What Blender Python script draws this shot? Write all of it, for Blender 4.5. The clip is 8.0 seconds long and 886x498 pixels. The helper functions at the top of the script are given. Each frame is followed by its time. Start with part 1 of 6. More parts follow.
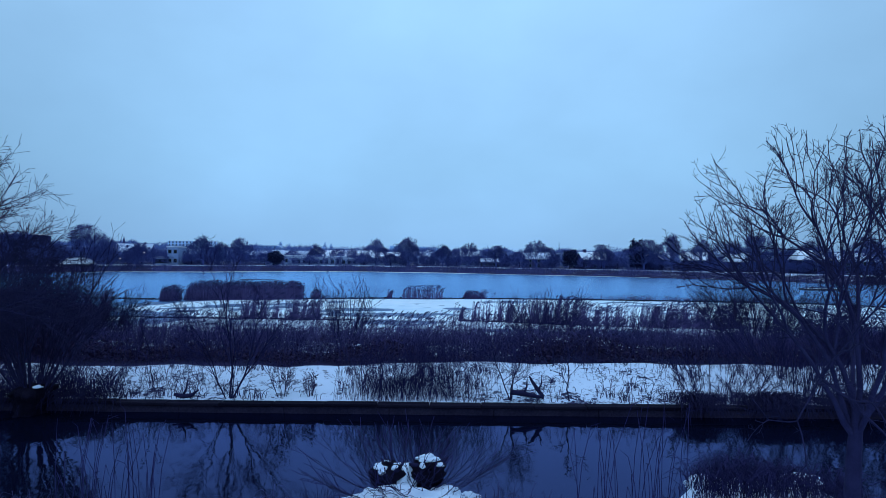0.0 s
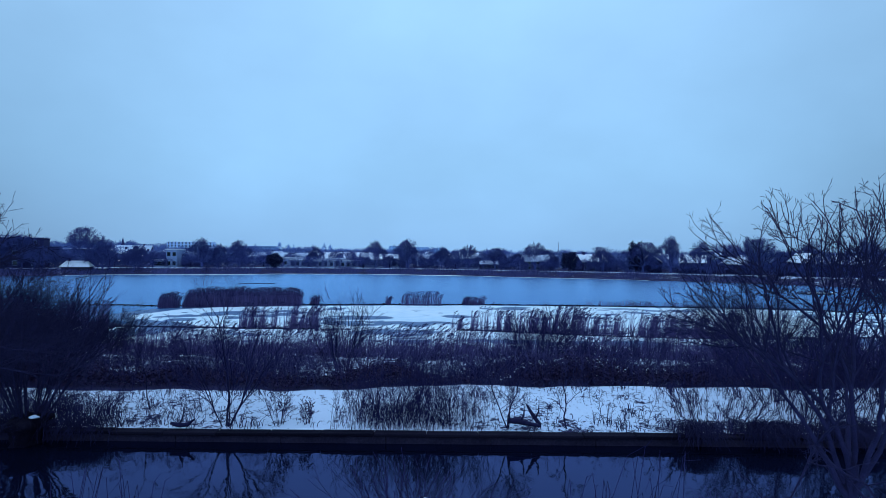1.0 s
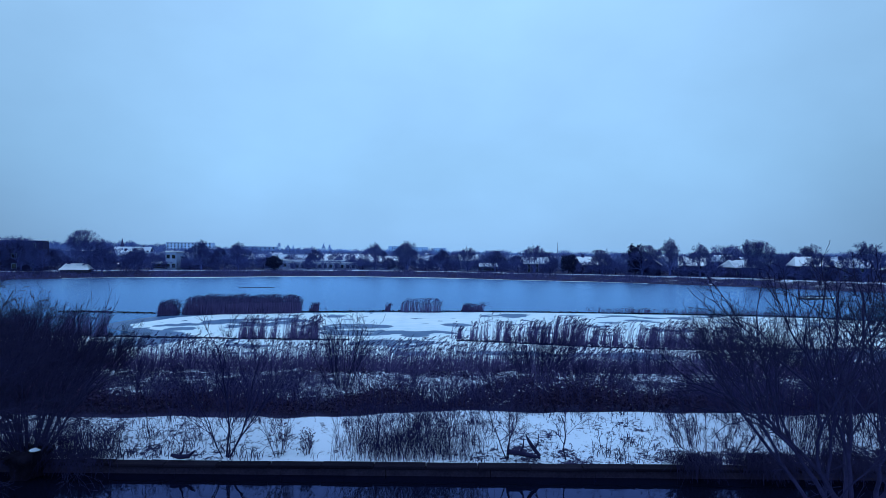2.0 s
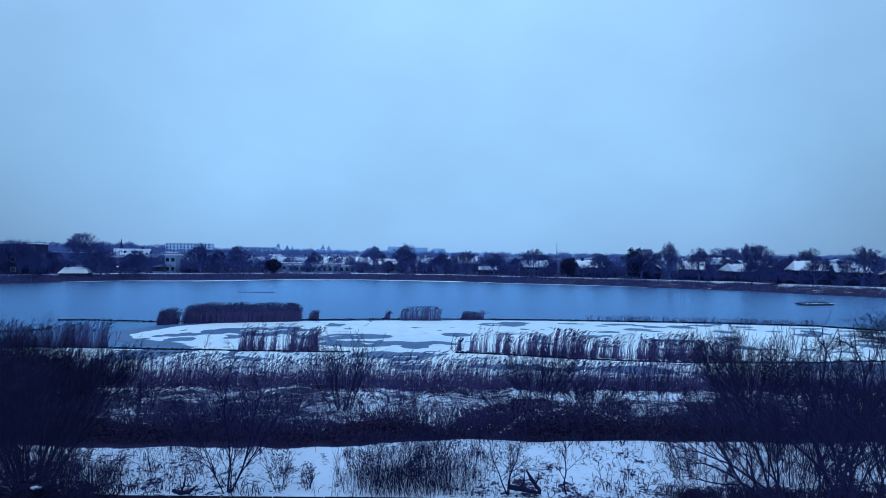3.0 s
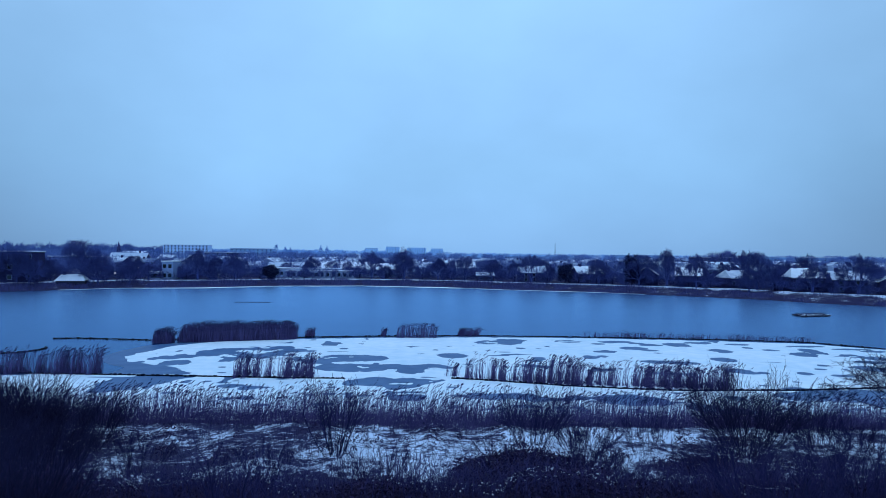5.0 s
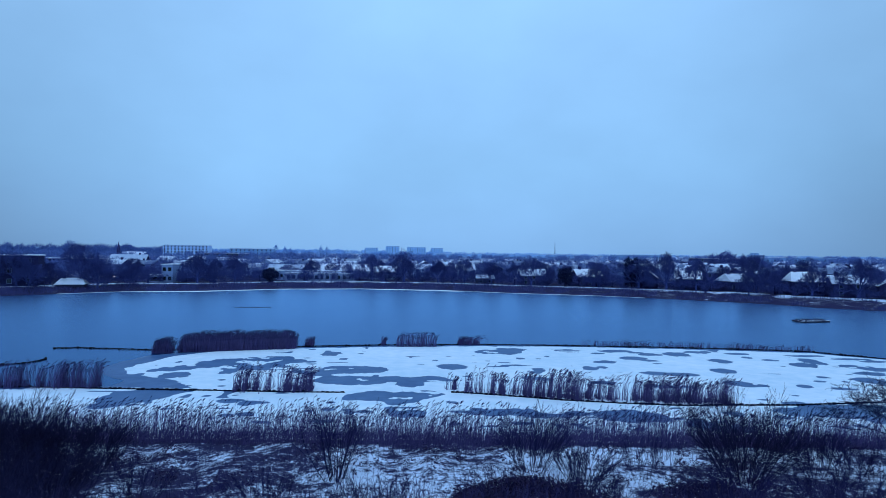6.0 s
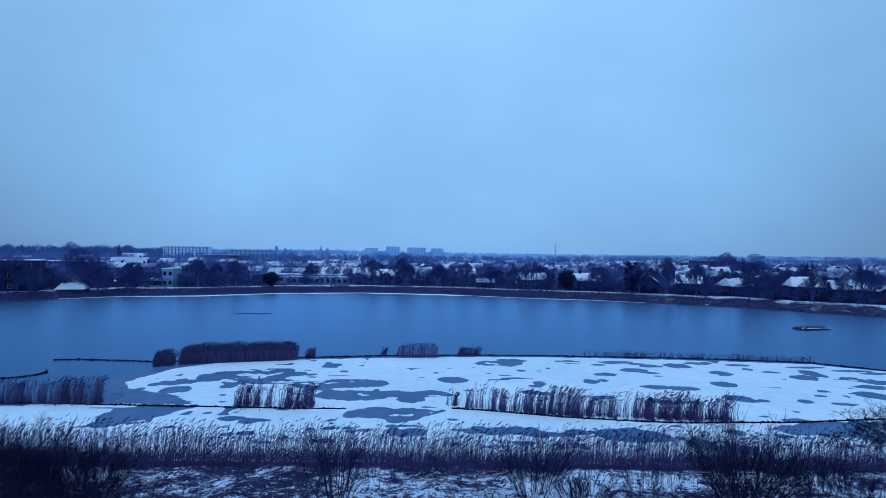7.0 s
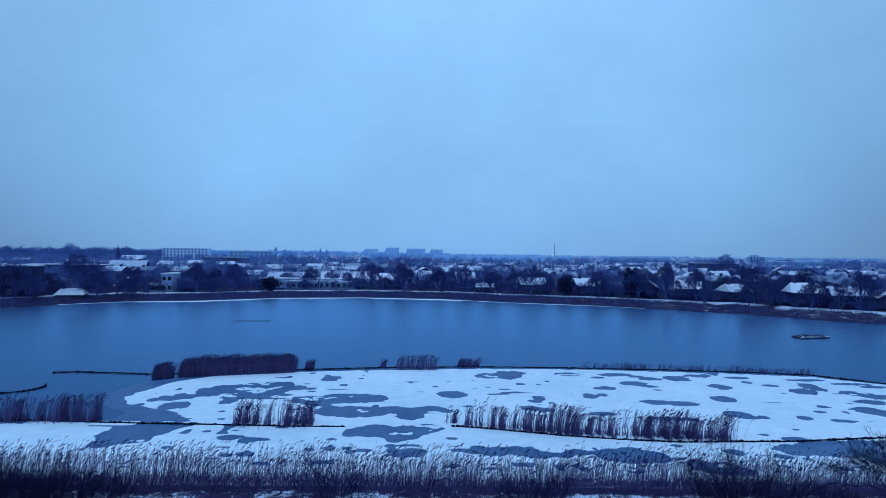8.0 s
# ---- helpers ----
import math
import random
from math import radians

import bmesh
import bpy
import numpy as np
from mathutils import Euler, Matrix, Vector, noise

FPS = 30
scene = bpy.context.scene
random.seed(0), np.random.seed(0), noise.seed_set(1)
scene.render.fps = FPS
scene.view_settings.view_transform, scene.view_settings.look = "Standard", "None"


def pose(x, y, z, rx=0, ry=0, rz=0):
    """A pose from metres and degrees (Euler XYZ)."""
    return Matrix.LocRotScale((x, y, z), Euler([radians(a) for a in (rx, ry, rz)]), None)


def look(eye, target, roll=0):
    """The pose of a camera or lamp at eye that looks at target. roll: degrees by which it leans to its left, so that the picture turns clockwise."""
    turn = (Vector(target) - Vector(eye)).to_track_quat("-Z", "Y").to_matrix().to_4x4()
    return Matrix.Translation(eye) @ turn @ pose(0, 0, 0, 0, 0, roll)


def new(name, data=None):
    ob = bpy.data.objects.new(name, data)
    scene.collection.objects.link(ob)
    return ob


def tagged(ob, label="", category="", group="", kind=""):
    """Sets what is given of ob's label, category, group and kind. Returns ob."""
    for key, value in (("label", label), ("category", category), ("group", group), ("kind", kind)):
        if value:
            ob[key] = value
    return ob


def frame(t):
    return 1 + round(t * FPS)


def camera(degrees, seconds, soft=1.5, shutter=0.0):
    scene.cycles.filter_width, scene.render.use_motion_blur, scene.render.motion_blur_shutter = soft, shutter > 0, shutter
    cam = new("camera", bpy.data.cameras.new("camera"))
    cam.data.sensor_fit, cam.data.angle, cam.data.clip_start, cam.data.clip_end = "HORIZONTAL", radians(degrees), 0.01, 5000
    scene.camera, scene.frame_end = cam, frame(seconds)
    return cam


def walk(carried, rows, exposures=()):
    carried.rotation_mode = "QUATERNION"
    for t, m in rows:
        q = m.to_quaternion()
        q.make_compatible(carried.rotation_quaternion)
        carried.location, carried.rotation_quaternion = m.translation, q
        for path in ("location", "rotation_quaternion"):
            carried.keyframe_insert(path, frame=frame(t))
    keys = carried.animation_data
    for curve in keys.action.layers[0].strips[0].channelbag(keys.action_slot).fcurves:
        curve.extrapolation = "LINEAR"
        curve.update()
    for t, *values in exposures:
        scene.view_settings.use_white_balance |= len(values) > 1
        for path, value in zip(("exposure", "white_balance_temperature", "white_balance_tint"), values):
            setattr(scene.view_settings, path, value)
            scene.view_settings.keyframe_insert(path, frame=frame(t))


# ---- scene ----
cam = camera(72.0, 8.0, soft=0.7)
# seconds, x, y, z, yaw, pitch, lean to the left: a drone that climbs straight up beside the canal
PATH = [
    (0, -0.000, 0.000, 5.726, -0.000, 0.687, 0.590),
    (0.5, 0.021, 0.018, 6.124, -0.046, 0.687, 0.575),
    (1, 0.058, 0.010, 6.554, -0.071, 0.690, 0.575),
    (1.5, 0.060, -0.017, 7.015, -0.097, 0.670, 0.580),
    (3, -0.023, -0.093, 8.535, -0.195, 0.696, 0.634),
    (3.5, 0.029, -0.092, 9.109, -0.238, 0.694, 0.634),
    (4, 0.105, -0.065, 9.694, -0.271, 0.683, 0.619),
    (5.5, 0.229, -0.017, 11.498, -0.374, 0.600, 0.576),
    (6, 0.220, -0.036, 12.167, -0.369, 0.563, 0.570),
    (6.5, 0.188, -0.062, 12.886, -0.354, 0.546, 0.564),
    (7, 0.161, -0.074, 13.617, -0.345, 0.556, 0.560),
    (7.5, 0.149, -0.076, 14.358, -0.354, 0.578, 0.575),
    (8, 0.147, -0.069, 15.116, -0.397, 0.616, 0.578),
]
walk(cam, [(t, pose(x, y, z, 0, 0, yaw) @ pose(0, 0, 0, 90 + pitch, 0, 0) @ pose(0, 0, 0, 0, 0, roll))
           for t, x, y, z, yaw, pitch, roll in PATH],
     exposures=[(0.0, 0.10, 6300, 12), (1.5, 0.12, 6280, 13), (4.0, 0.08, 6150, 14), (6.0, 0.0, 5950, 14), (8.0, -0.12, 5750, 13)])

# ---- light: an overcast winter dusk ----
world = bpy.data.worlds.new("overcast_sky")
scene.world = world
world.use_nodes = True
SKY_LOW, SKY_MID, SKY_TOP = (0.225, 0.45, 0.745), (0.32, 0.60, 0.91), (0.40, 0.64, 1.05)


def build_sky():
    nt = world.node_tree
    nd, ln = nt.nodes, nt.links
    nd.clear()
    out = nd.new("ShaderNodeOutputWorld")
    bg = nd.new("ShaderNodeBackground")
    tc = nd.new("ShaderNodeTexCoord")
    sep = nd.new("ShaderNodeSeparateXYZ")
    ramp = nd.new("ShaderNodeValToRGB")
    ln.new(tc.outputs["Generated"], sep.inputs[0])
    ln.new(sep.outputs["Z"], ramp.inputs[0])
    el = ramp.color_ramp.elements
    el[0].position, el[0].color = 0.0, (*SKY_LOW, 1)
    el[1].position, el[1].color = 1.0, (*SKY_TOP, 1)
    e = el.new(0.14)
    e.color = (0.28, 0.55, 0.845, 1)
    e = el.new(0.32)
    e.color = (*SKY_MID, 1)
    # soft cloud cover
    noi = nd.new("ShaderNodeTexNoise")
    noi.inputs["Scale"].default_value = 2.6
    noi.inputs["Detail"].default_value = 5
    noi.inputs["Roughness"].default_value = 0.5
    sc = nd.new("ShaderNodeVectorMath")
    sc.operation = "MULTIPLY"
    sc.inputs[1].default_value = (1, 1, 1.7)
    ln.new(tc.outputs["Generated"], sc.inputs[0])
    ln.new(sc.outputs[0], noi.inputs["Vector"])
    mr = nd.new("ShaderNodeMapRange")
    mr.inputs["From Min"].default_value, mr.inputs["From Max"].default_value = 0.3, 0.7
    mr.inputs["To Min"].default_value, mr.inputs["To Max"].default_value = 0.91, 1.08
    ln.new(noi.outputs["Fac"], mr.inputs["Value"])
    mul = nd.new("ShaderNodeVectorMath")
    mul.operation = "SCALE"
    ln.new(ramp.outputs[0], mul.inputs[0])
    # the cloud is thinner straight ahead and thicker to both sides
    sq = nd.new("ShaderNodeMath")
    sq.operation = "MULTIPLY"
    ln.new(sep.outputs["X"], sq.inputs[0])
    ln.new(sep.outputs["X"], sq.inputs[1])
    side = nd.new("ShaderNodeMapRange")
    side.inputs["From Min"].default_value, side.inputs["From Max"].default_value = 0.0, 0.5
    side.inputs["To Min"].default_value, side.inputs["To Max"].default_value = 1.03, 0.75
    ln.new(sq.outputs[0], side.inputs["Value"])
    low = nd.new("ShaderNodeMapRange")
    low.inputs["From Min"].default_value, low.inputs["From Max"].default_value = 0.0, 0.30
    low.inputs["To Min"].default_value, low.inputs["To Max"].default_value = 1.0, 0.0
    ln.new(sep.outputs["Z"], low.inputs["Value"])
    wide = nd.new("ShaderNodeMath")
    wide.operation = "MULTIPLY"
    ln.new(low.outputs[0], wide.inputs[0])
    ln.new(sq.outputs[0], wide.inputs[1])
    bank = nd.new("ShaderNodeMapRange")
    bank.inputs["From Min"].default_value, bank.inputs["From Max"].default_value = 0.06, 0.5
    bank.inputs["To Min"].default_value, bank.inputs["To Max"].default_value = 1.0, 0.66
    ln.new(wide.outputs[0], bank.inputs["Value"])
    both = nd.new("ShaderNodeMath")
    both.operation = "MULTIPLY"
    thick = nd.new("ShaderNodeMath")
    thick.operation = "MULTIPLY"
    ln.new(side.outputs[0], thick.inputs[0])
    ln.new(bank.outputs[0], thick.inputs[1])
    ln.new(mr.outputs[0], both.inputs[0])
    ln.new(thick.outputs[0], both.inputs[1])
    ln.new(both.outputs[0], mul.inputs["Scale"])
    sky = nd.new("ShaderNodeTexSky")
    sky.sky_type, sky.sun_disc = "NISHITA", False
    sky.sun_elevation, sky.sun_rotation = radians(70), radians(200)
    mix = nd.new("ShaderNodeMix")
    mix.data_type = "RGBA"
    mix.inputs["Factor"].default_value = 0.004
    ln.new(mul.outputs[0], mix.inputs["A"])
    ln.new(sky.outputs[0], mix.inputs["B"])
    ln.new(mix.outputs["Result"], bg.inputs["Color"])
    bg.inputs["Strength"].default_value = 1.0
    ln.new(bg.outputs[0], out.inputs[0])


build_sky()
sun = new("sun", bpy.data.lights.new("sun", "SUN"))
sun.data.energy, sun.data.angle, sun.data.color = 0.27, radians(60), (0.66, 0.83, 1.0)
sun.matrix_world = look((0, 0, 60), (8, 20, 0))

# ---- materials ----


def mat(name, a, b, scale=3.0, rough=0.85, bump=0.3, fine=12.0, metal=0.0, per_object=0.0, spec=0.04, dist=0.02):
    """Two colours mixed by coarse and fine noise, with relief."""
    m = bpy.data.materials.new(name)
    m.use_nodes = True
    nt = m.node_tree
    nd, ln = nt.nodes, nt.links
    bs = nd["Principled BSDF"]
    tc = nd.new("ShaderNodeNewGeometry")
    n1 = nd.new("ShaderNodeTexNoise")
    n1.inputs["Scale"].default_value, n1.inputs["Detail"].default_value = scale, 4
    n2 = nd.new("ShaderNodeTexNoise")
    n2.inputs["Scale"].default_value, n2.inputs["Detail"].default_value = scale * fine, 3
    ln.new(tc.outputs["Position"], n1.inputs["Vector"])
    ln.new(tc.outputs["Position"], n2.inputs["Vector"])
    ad = nd.new("ShaderNodeMath")
    ad.operation = "MULTIPLY_ADD"
    ad.inputs[1].default_value = 0.5
    ln.new(n2.outputs["Fac"], ad.inputs[0])
    hf = nd.new("ShaderNodeMath")
    hf.operation = "MULTIPLY"
    hf.inputs[1].default_value = 0.5
    ln.new(n1.outputs["Fac"], hf.inputs[0])
    ln.new(hf.outputs[0], ad.inputs[2])
    last = ad.outputs[0]
    if per_object:
        oi = nd.new("ShaderNodeObjectInfo")
        po = nd.new("ShaderNodeMath")
        po.operation = "MULTIPLY_ADD"
        po.inputs[1].default_value = per_object
        ln.new(oi.outputs["Random"], po.inputs[0])
        ln.new(last, po.inputs[2])
        sb = nd.new("ShaderNodeMath")
        sb.operation = "SUBTRACT"
        sb.inputs[1].default_value = per_object / 2
        ln.new(po.outputs[0], sb.inputs[0])
        last = sb.outputs[0]
    mr = nd.new("ShaderNodeMapRange")
    mr.inputs["From Min"].default_value, mr.inputs["From Max"].default_value = 0.35, 0.65
    ln.new(last, mr.inputs["Value"])
    mx = nd.new("ShaderNodeMix")
    mx.data_type = "RGBA"
    mx.inputs["A"].default_value, mx.inputs["B"].default_value = (*a, 1), (*b, 1)
    ln.new(mr.outputs[0], mx.inputs["Factor"])
    ln.new(mx.outputs["Result"], bs.inputs["Base Color"])
    bs.inputs["Roughness"].default_value, bs.inputs["Metallic"].default_value = rough, metal
    bs.inputs["Specular IOR Level"].default_value = spec
    if bump:
        bu = nd.new("ShaderNodeBump")
        bu.inputs["Strength"].default_value, bu.inputs["Distance"].default_value = bump, dist
        ln.new(n2.outputs["Fac"], bu.inputs["Height"])
        ln.new(bu.outputs[0], bs.inputs["Normal"])
    return m


BARK = mat("dark_wet_bark", (0.014, 0.013, 0.042), (0.032, 0.029, 0.080), 6, 0.9, 0.5)
BOLE = mat("black_wet_bole", (0.006, 0.005, 0.013), (0.016, 0.013, 0.030), 5, 0.85, 0.9, dist=0.05)
TWIG = mat("purple_brown_twig", (0.019, 0.017, 0.062), (0.040, 0.035, 0.118), 2, 0.9, 0.0)
BRAMBLE = mat("bramble_stem", (0.030, 0.026, 0.084), (0.060, 0.053, 0.150), 1.5, 0.9, 0.0)
# far twig, its colour lifted and blued to stand for distance haze
FAR_TWIG = mat("hazed_far_twig", (0.046, 0.058, 0.190), (0.086, 0.106, 0.305), 0.3, 0.95, 0.0, per_object=0.3)
EVERGREEN = mat("dark_evergreen_leaf", (0.014, 0.019, 0.060), (0.026, 0.034, 0.090), 0.8, 0.8, 0.0)
LEAF = mat("withered_leaf", (0.022, 0.015, 0.042), (0.056, 0.040, 0.098), 8, 0.8, 0.0)
REED = mat("dry_reed_stem", (0.064, 0.050, 0.142), (0.126, 0.102, 0.250), 0.9, 0.85, 0.0)
PLUME = mat("dark_reed_plume", (0.025, 0.023, 0.078), (0.050, 0.046, 0.130), 2, 0.95, 0.0)
GRASS = mat("dead_grass", (0.026, 0.026, 0.073), (0.057, 0.058, 0.137), 1.2, 0.95, 0.0)
# dead sedge of the far bank, with some distance haze in the colour
BANK_GRASS = mat("hazed_bank_grass", (0.062, 0.064, 0.190), (0.116, 0.120, 0.300), 0.15, 0.95, 0.0)
SNOW = mat("snow", (0.64, 0.73, 0.86), (0.77, 0.84, 0.92), 1.5, 0.7, 0.35, 8, spec=0.2)
ICE_SNOW = mat("wind_packed_snow", (0.70, 0.83, 0.88), (0.90, 0.96, 0.97), 0.09, 0.7, 0.15, 9, spec=0.2)
THIN_SNOW = mat("thin_roof_snow", (0.16, 0.21, 0.32), (0.68, 0.75, 0.84), 0.45, 0.8, 0.2, 8, spec=0.2, per_object=0.5)
ROOF_SNOW = mat("roof_snow", (0.46, 0.54, 0.66), (0.84, 0.88, 0.92), 0.6, 0.75, 0.2, 8, spec=0.2, per_object=0.35)
WALL_STONE = mat("wet_dark_concrete", (0.018, 0.014, 0.030), (0.042, 0.034, 0.060), 1.4, 0.75, 0.6)
COPING = mat("weathered_coping", (0.007, 0.006, 0.014), (0.016, 0.013, 0.026), 2.0, 0.85, 0.5, per_object=0.3)
RUBBER = mat("wet_black_float", (0.005, 0.006, 0.014), (0.012, 0.014, 0.028), 3, 0.7, 0.2)
TIMBER = mat("old_grey_timber", (0.026, 0.027, 0.052), (0.062, 0.064, 0.106), 3, 0.85, 0.4)
# sooty brick of the far houses, blued for the haze in front
BRICK = mat("hazed_sooty_brick", (0.034, 0.036, 0.110), (0.074, 0.076, 0.190), 0.7, 0.9, 0.3, 30, per_object=0.5)
RENDER = mat("pale_render", (0.28, 0.38, 0.60), (0.44, 0.56, 0.80), 0.4, 0.85, 0.1, per_object=0.3)
# cladding and concrete colours carry the pale blue of the haze before them
CLADDING = mat("hazed_white_cladding", (0.44, 0.62, 0.90), (0.54, 0.72, 0.96), 0.3, 0.7, 0.0)
CONCRETE = mat("hazed_grey_concrete", (0.23, 0.38, 0.60), (0.29, 0.45, 0.68), 0.2, 0.85, 0.0, per_object=0.3)
FRAME_WHITE = mat("white_window_frame", (0.17, 0.25, 0.42), (0.25, 0.34, 0.54), 2, 0.6, 0.0)
# distance haze mixed into the four colours below, paler and bluer farther off
GARDEN_TWIG = mat("hazed_garden_twig", (0.070, 0.098, 0.265), (0.122, 0.164, 0.390), 0.2, 0.95, 0.0, per_object=0.3)
MID_TWIG = mat("hazed_mid_twig", (0.090, 0.140, 0.340), (0.145, 0.210, 0.450), 0.1, 0.95, 0.0, per_object=0.3)
FAR_WOOD = mat("hazed_far_wood", (0.19, 0.34, 0.64), (0.25, 0.42, 0.72), 0.02, 0.95, 0.0)
HAZE_WOOD = mat("hazed_horizon_wood", (0.28, 0.48, 0.80), (0.33, 0.54, 0.86), 0.02, 0.95, 0.0)
# far tower concrete, its paleness is haze put into the colour
PALE_CONCRETE = mat("hazed_pale_concrete", (0.36, 0.58, 0.86), (0.42, 0.64, 0.92), 0.2, 0.85, 0.0, per_object=0.2)
STEEL = mat("grey_steel", (0.08, 0.11, 0.20), (0.13, 0.17, 0.28), 2, 0.6, 0.0, metal=0.4)


def glass_mat():
    m = mat("dark_window_glass", (0.012, 0.014, 0.018), (0.03, 0.035, 0.04), 0.5, 0.12, 0.0, spec=0.6)
    return m


GLASS = glass_mat()


def lamp_mat():
    m = bpy.data.materials.new("lit_lamp")
    m.use_nodes = True
    bs = m.node_tree.nodes["Principled BSDF"]
    bs.inputs["Base Color"].default_value = (0.8, 0.8, 0.75, 1)
    bs.inputs["Emission Color"].default_value = (1.0, 0.95, 0.85, 1)
    bs.inputs["Emission Strength"].default_value = 3.0
    return m


LAMP = lamp_mat()


def water_mat(name, deep, ripple, scale, rough, stretch=(1, 1, 1), ior=1.33, tint=(1, 1, 1)):
    """Dark water under a mirror whose strength follows Fresnel."""
    m = bpy.data.materials.new(name)
    m.use_nodes = True
    nd, ln = m.node_tree.nodes, m.node_tree.links
    nd.remove(nd["Principled BSDF"])
    body, gloss, mix = nd.new("ShaderNodeBsdfDiffuse"), nd.new("ShaderNodeBsdfGlossy"), nd.new("ShaderNodeMixShader")
    fres = nd.new("ShaderNodeFresnel")
    fres.inputs["IOR"].default_value = ior
    body.inputs["Color"].default_value = (*deep, 1)
    gloss.inputs["Color"].default_value = (*tint, 1)
    gloss.inputs["Roughness"].default_value = rough
    ge = nd.new("ShaderNodeNewGeometry")
    vm = nd.new("ShaderNodeVectorMath")
    vm.operation = "MULTIPLY"
    vm.inputs[1].default_value = stretch
    n1 = nd.new("ShaderNodeTexNoise")
    n1.inputs["Scale"].default_value, n1.inputs["Detail"].default_value = scale, 4
    n2 = nd.new("ShaderNodeTexNoise")
    n2.inputs["Scale"].default_value, n2.inputs["Detail"].default_value = scale * 0.07, 3
    ln.new(ge.outputs["Position"], vm.inputs[0])
    ln.new(vm.outputs[0], n1.inputs["Vector"])
    ln.new(vm.outputs[0], n2.inputs["Vector"])
    mu = nd.new("ShaderNodeMath")
    mu.operation = "MULTIPLY"
    ln.new(n1.outputs["Fac"], mu.inputs[0])
    ln.new(n2.outputs["Fac"], mu.inputs[1])
    bu = nd.new("ShaderNodeBump")
    bu.inputs["Strength"].default_value, bu.inputs["Distance"].default_value = ripple, 0.05
    ln.new(mu.outputs[0], bu.inputs["Height"])
    ln.new(bu.outputs[0], gloss.inputs["Normal"])
    ln.new(fres.outputs[0], mix.inputs[0])
    ln.new(body.outputs[0], mix.inputs[1])
    ln.new(gloss.outputs[0], mix.inputs[2])
    ln.new(mix.outputs[0], nd["Material Output"].inputs["Surface"])
    return m


CANAL_WATER = water_mat("still_canal_water", (0.003, 0.004, 0.012), 0.5, 1.4, 0.035, (1, 0.6, 1), 1.42, (0.34, 0.42, 0.96))
LAKE_WATER = water_mat("reservoir_water", (0.006, 0.028, 0.100), 0.9, 2.6, 0.27, (0.6, 1, 1), 1.33, (0.43, 0.68, 0.99))
DARK_ICE = mat("thin_grey_ice", (0.044, 0.110, 0.235), (0.090, 0.175, 0.32), 0.10, 0.45, 0.05, 6, spec=0.1)


def ground_mat():
    """Snow over dead grass and litter; the cover thins out on the scrub slope and the far banks."""
    m = bpy.data.materials.new("snowy_ground")
    m.use_nodes = True
    nd, ln = m.node_tree.nodes, m.node_tree.links
    bs = nd["Principled BSDF"]
    bs.inputs["Roughness"].default_value = 0.85
    bs.inputs["Specular IOR Level"].default_value = 0.04
    ge = nd.new("ShaderNodeNewGeometry")
    at = nd.new("ShaderNodeAttribute")
    at.attribute_name = "cover"

    def noise_of(scale, detail, rough=0.6):
        n = nd.new("ShaderNodeTexNoise")
        n.inputs["Scale"].default_value, n.inputs["Detail"].default_value, n.inputs["Roughness"].default_value = scale, detail, rough
        ln.new(ge.outputs["Position"], n.inputs["Vector"])
        return n.outputs["Fac"]

    def math_of(op, a, b):
        n = nd.new("ShaderNodeMath")
        n.operation = op
        for i, v in enumerate((a, b)):
            if isinstance(v, float):
                n.inputs[i].default_value = v
            else:
                ln.new(v, n.inputs[i])
        return n.outputs[0]

    big, mid, fine = noise_of(0.35, 4), noise_of(1.8, 5, 0.7), noise_of(9.0, 3)
    s = math_of("ADD", math_of("MULTIPLY", big, 0.45), math_of("MULTIPLY", mid, 0.55))
    s = math_of("ADD", s, math_of("MULTIPLY", fine, 0.42))
    s = math_of("SUBTRACT", s, 0.71)
    s = math_of("ADD", s, math_of("SUBTRACT", at.outputs["Fac"], 0.5))
    mr = nd.new("ShaderNodeMapRange")
    mr.inputs["From Min"].default_value, mr.inputs["From Max"].default_value = -0.035, 0.045
    ln.new(s, mr.inputs["Value"])
    soil = nd.new("ShaderNodeMix")
    soil.data_type = "RGBA"
    soil.inputs["A"].default_value, soil.inputs["B"].default_value = (0.018, 0.016, 0.044, 1), (0.048, 0.042, 0.104, 1)
    ln.new(mid, soil.inputs["Factor"])
    snow = nd.new("ShaderNodeMix")
    snow.data_type = "RGBA"
    snow.inputs["A"].default_value, snow.inputs["B"].default_value = (0.64, 0.73, 0.86, 1), (0.78, 0.85, 0.93, 1)
    ln.new(big, snow.inputs["Factor"])
    mx = nd.new("ShaderNodeMix")
    mx.data_type = "RGBA"
    ln.new(mr.outputs[0], mx.inputs["Factor"])
    ln.new(soil.outputs["Result"], mx.inputs["A"])
    ln.new(snow.outputs["Result"], mx.inputs["B"])
    ln.new(mx.outputs["Result"], bs.inputs["Base Color"])
    bu = nd.new("ShaderNodeBump")
    bu.inputs["Strength"].default_value, bu.inputs["Distance"].default_value = 0.6, 0.08
    ln.new(mid, bu.inputs["Height"])
    ln.new(bu.outputs[0], bs.inputs["Normal"])
    return m


GROUND = ground_mat()

# ---- mesh tools ----


def mesh_of(name, verts, faces, materials, index=None, smooth=False):
    me = bpy.data.meshes.new(name)
    me.from_pydata(verts.tolist() if isinstance(verts, np.ndarray) else verts, [], faces.tolist() if isinstance(faces, np.ndarray) else faces)
    for m in materials:
        me.materials.append(m)
    if index is not None:
        me.polygons.foreach_set("material_index", np.asarray(index, dtype=np.int32))
    if smooth:
        me.polygons.foreach_set("use_smooth", np.ones(len(me.polygons), dtype=bool))
    me.update()
    return me


def child(name, me, parent, label="", m=None):
    ob = new(name, me)
    ob.parent = parent
    if m is not None:
        ob.matrix_basis = m
    if label:
        tagged(ob, label)
    return ob


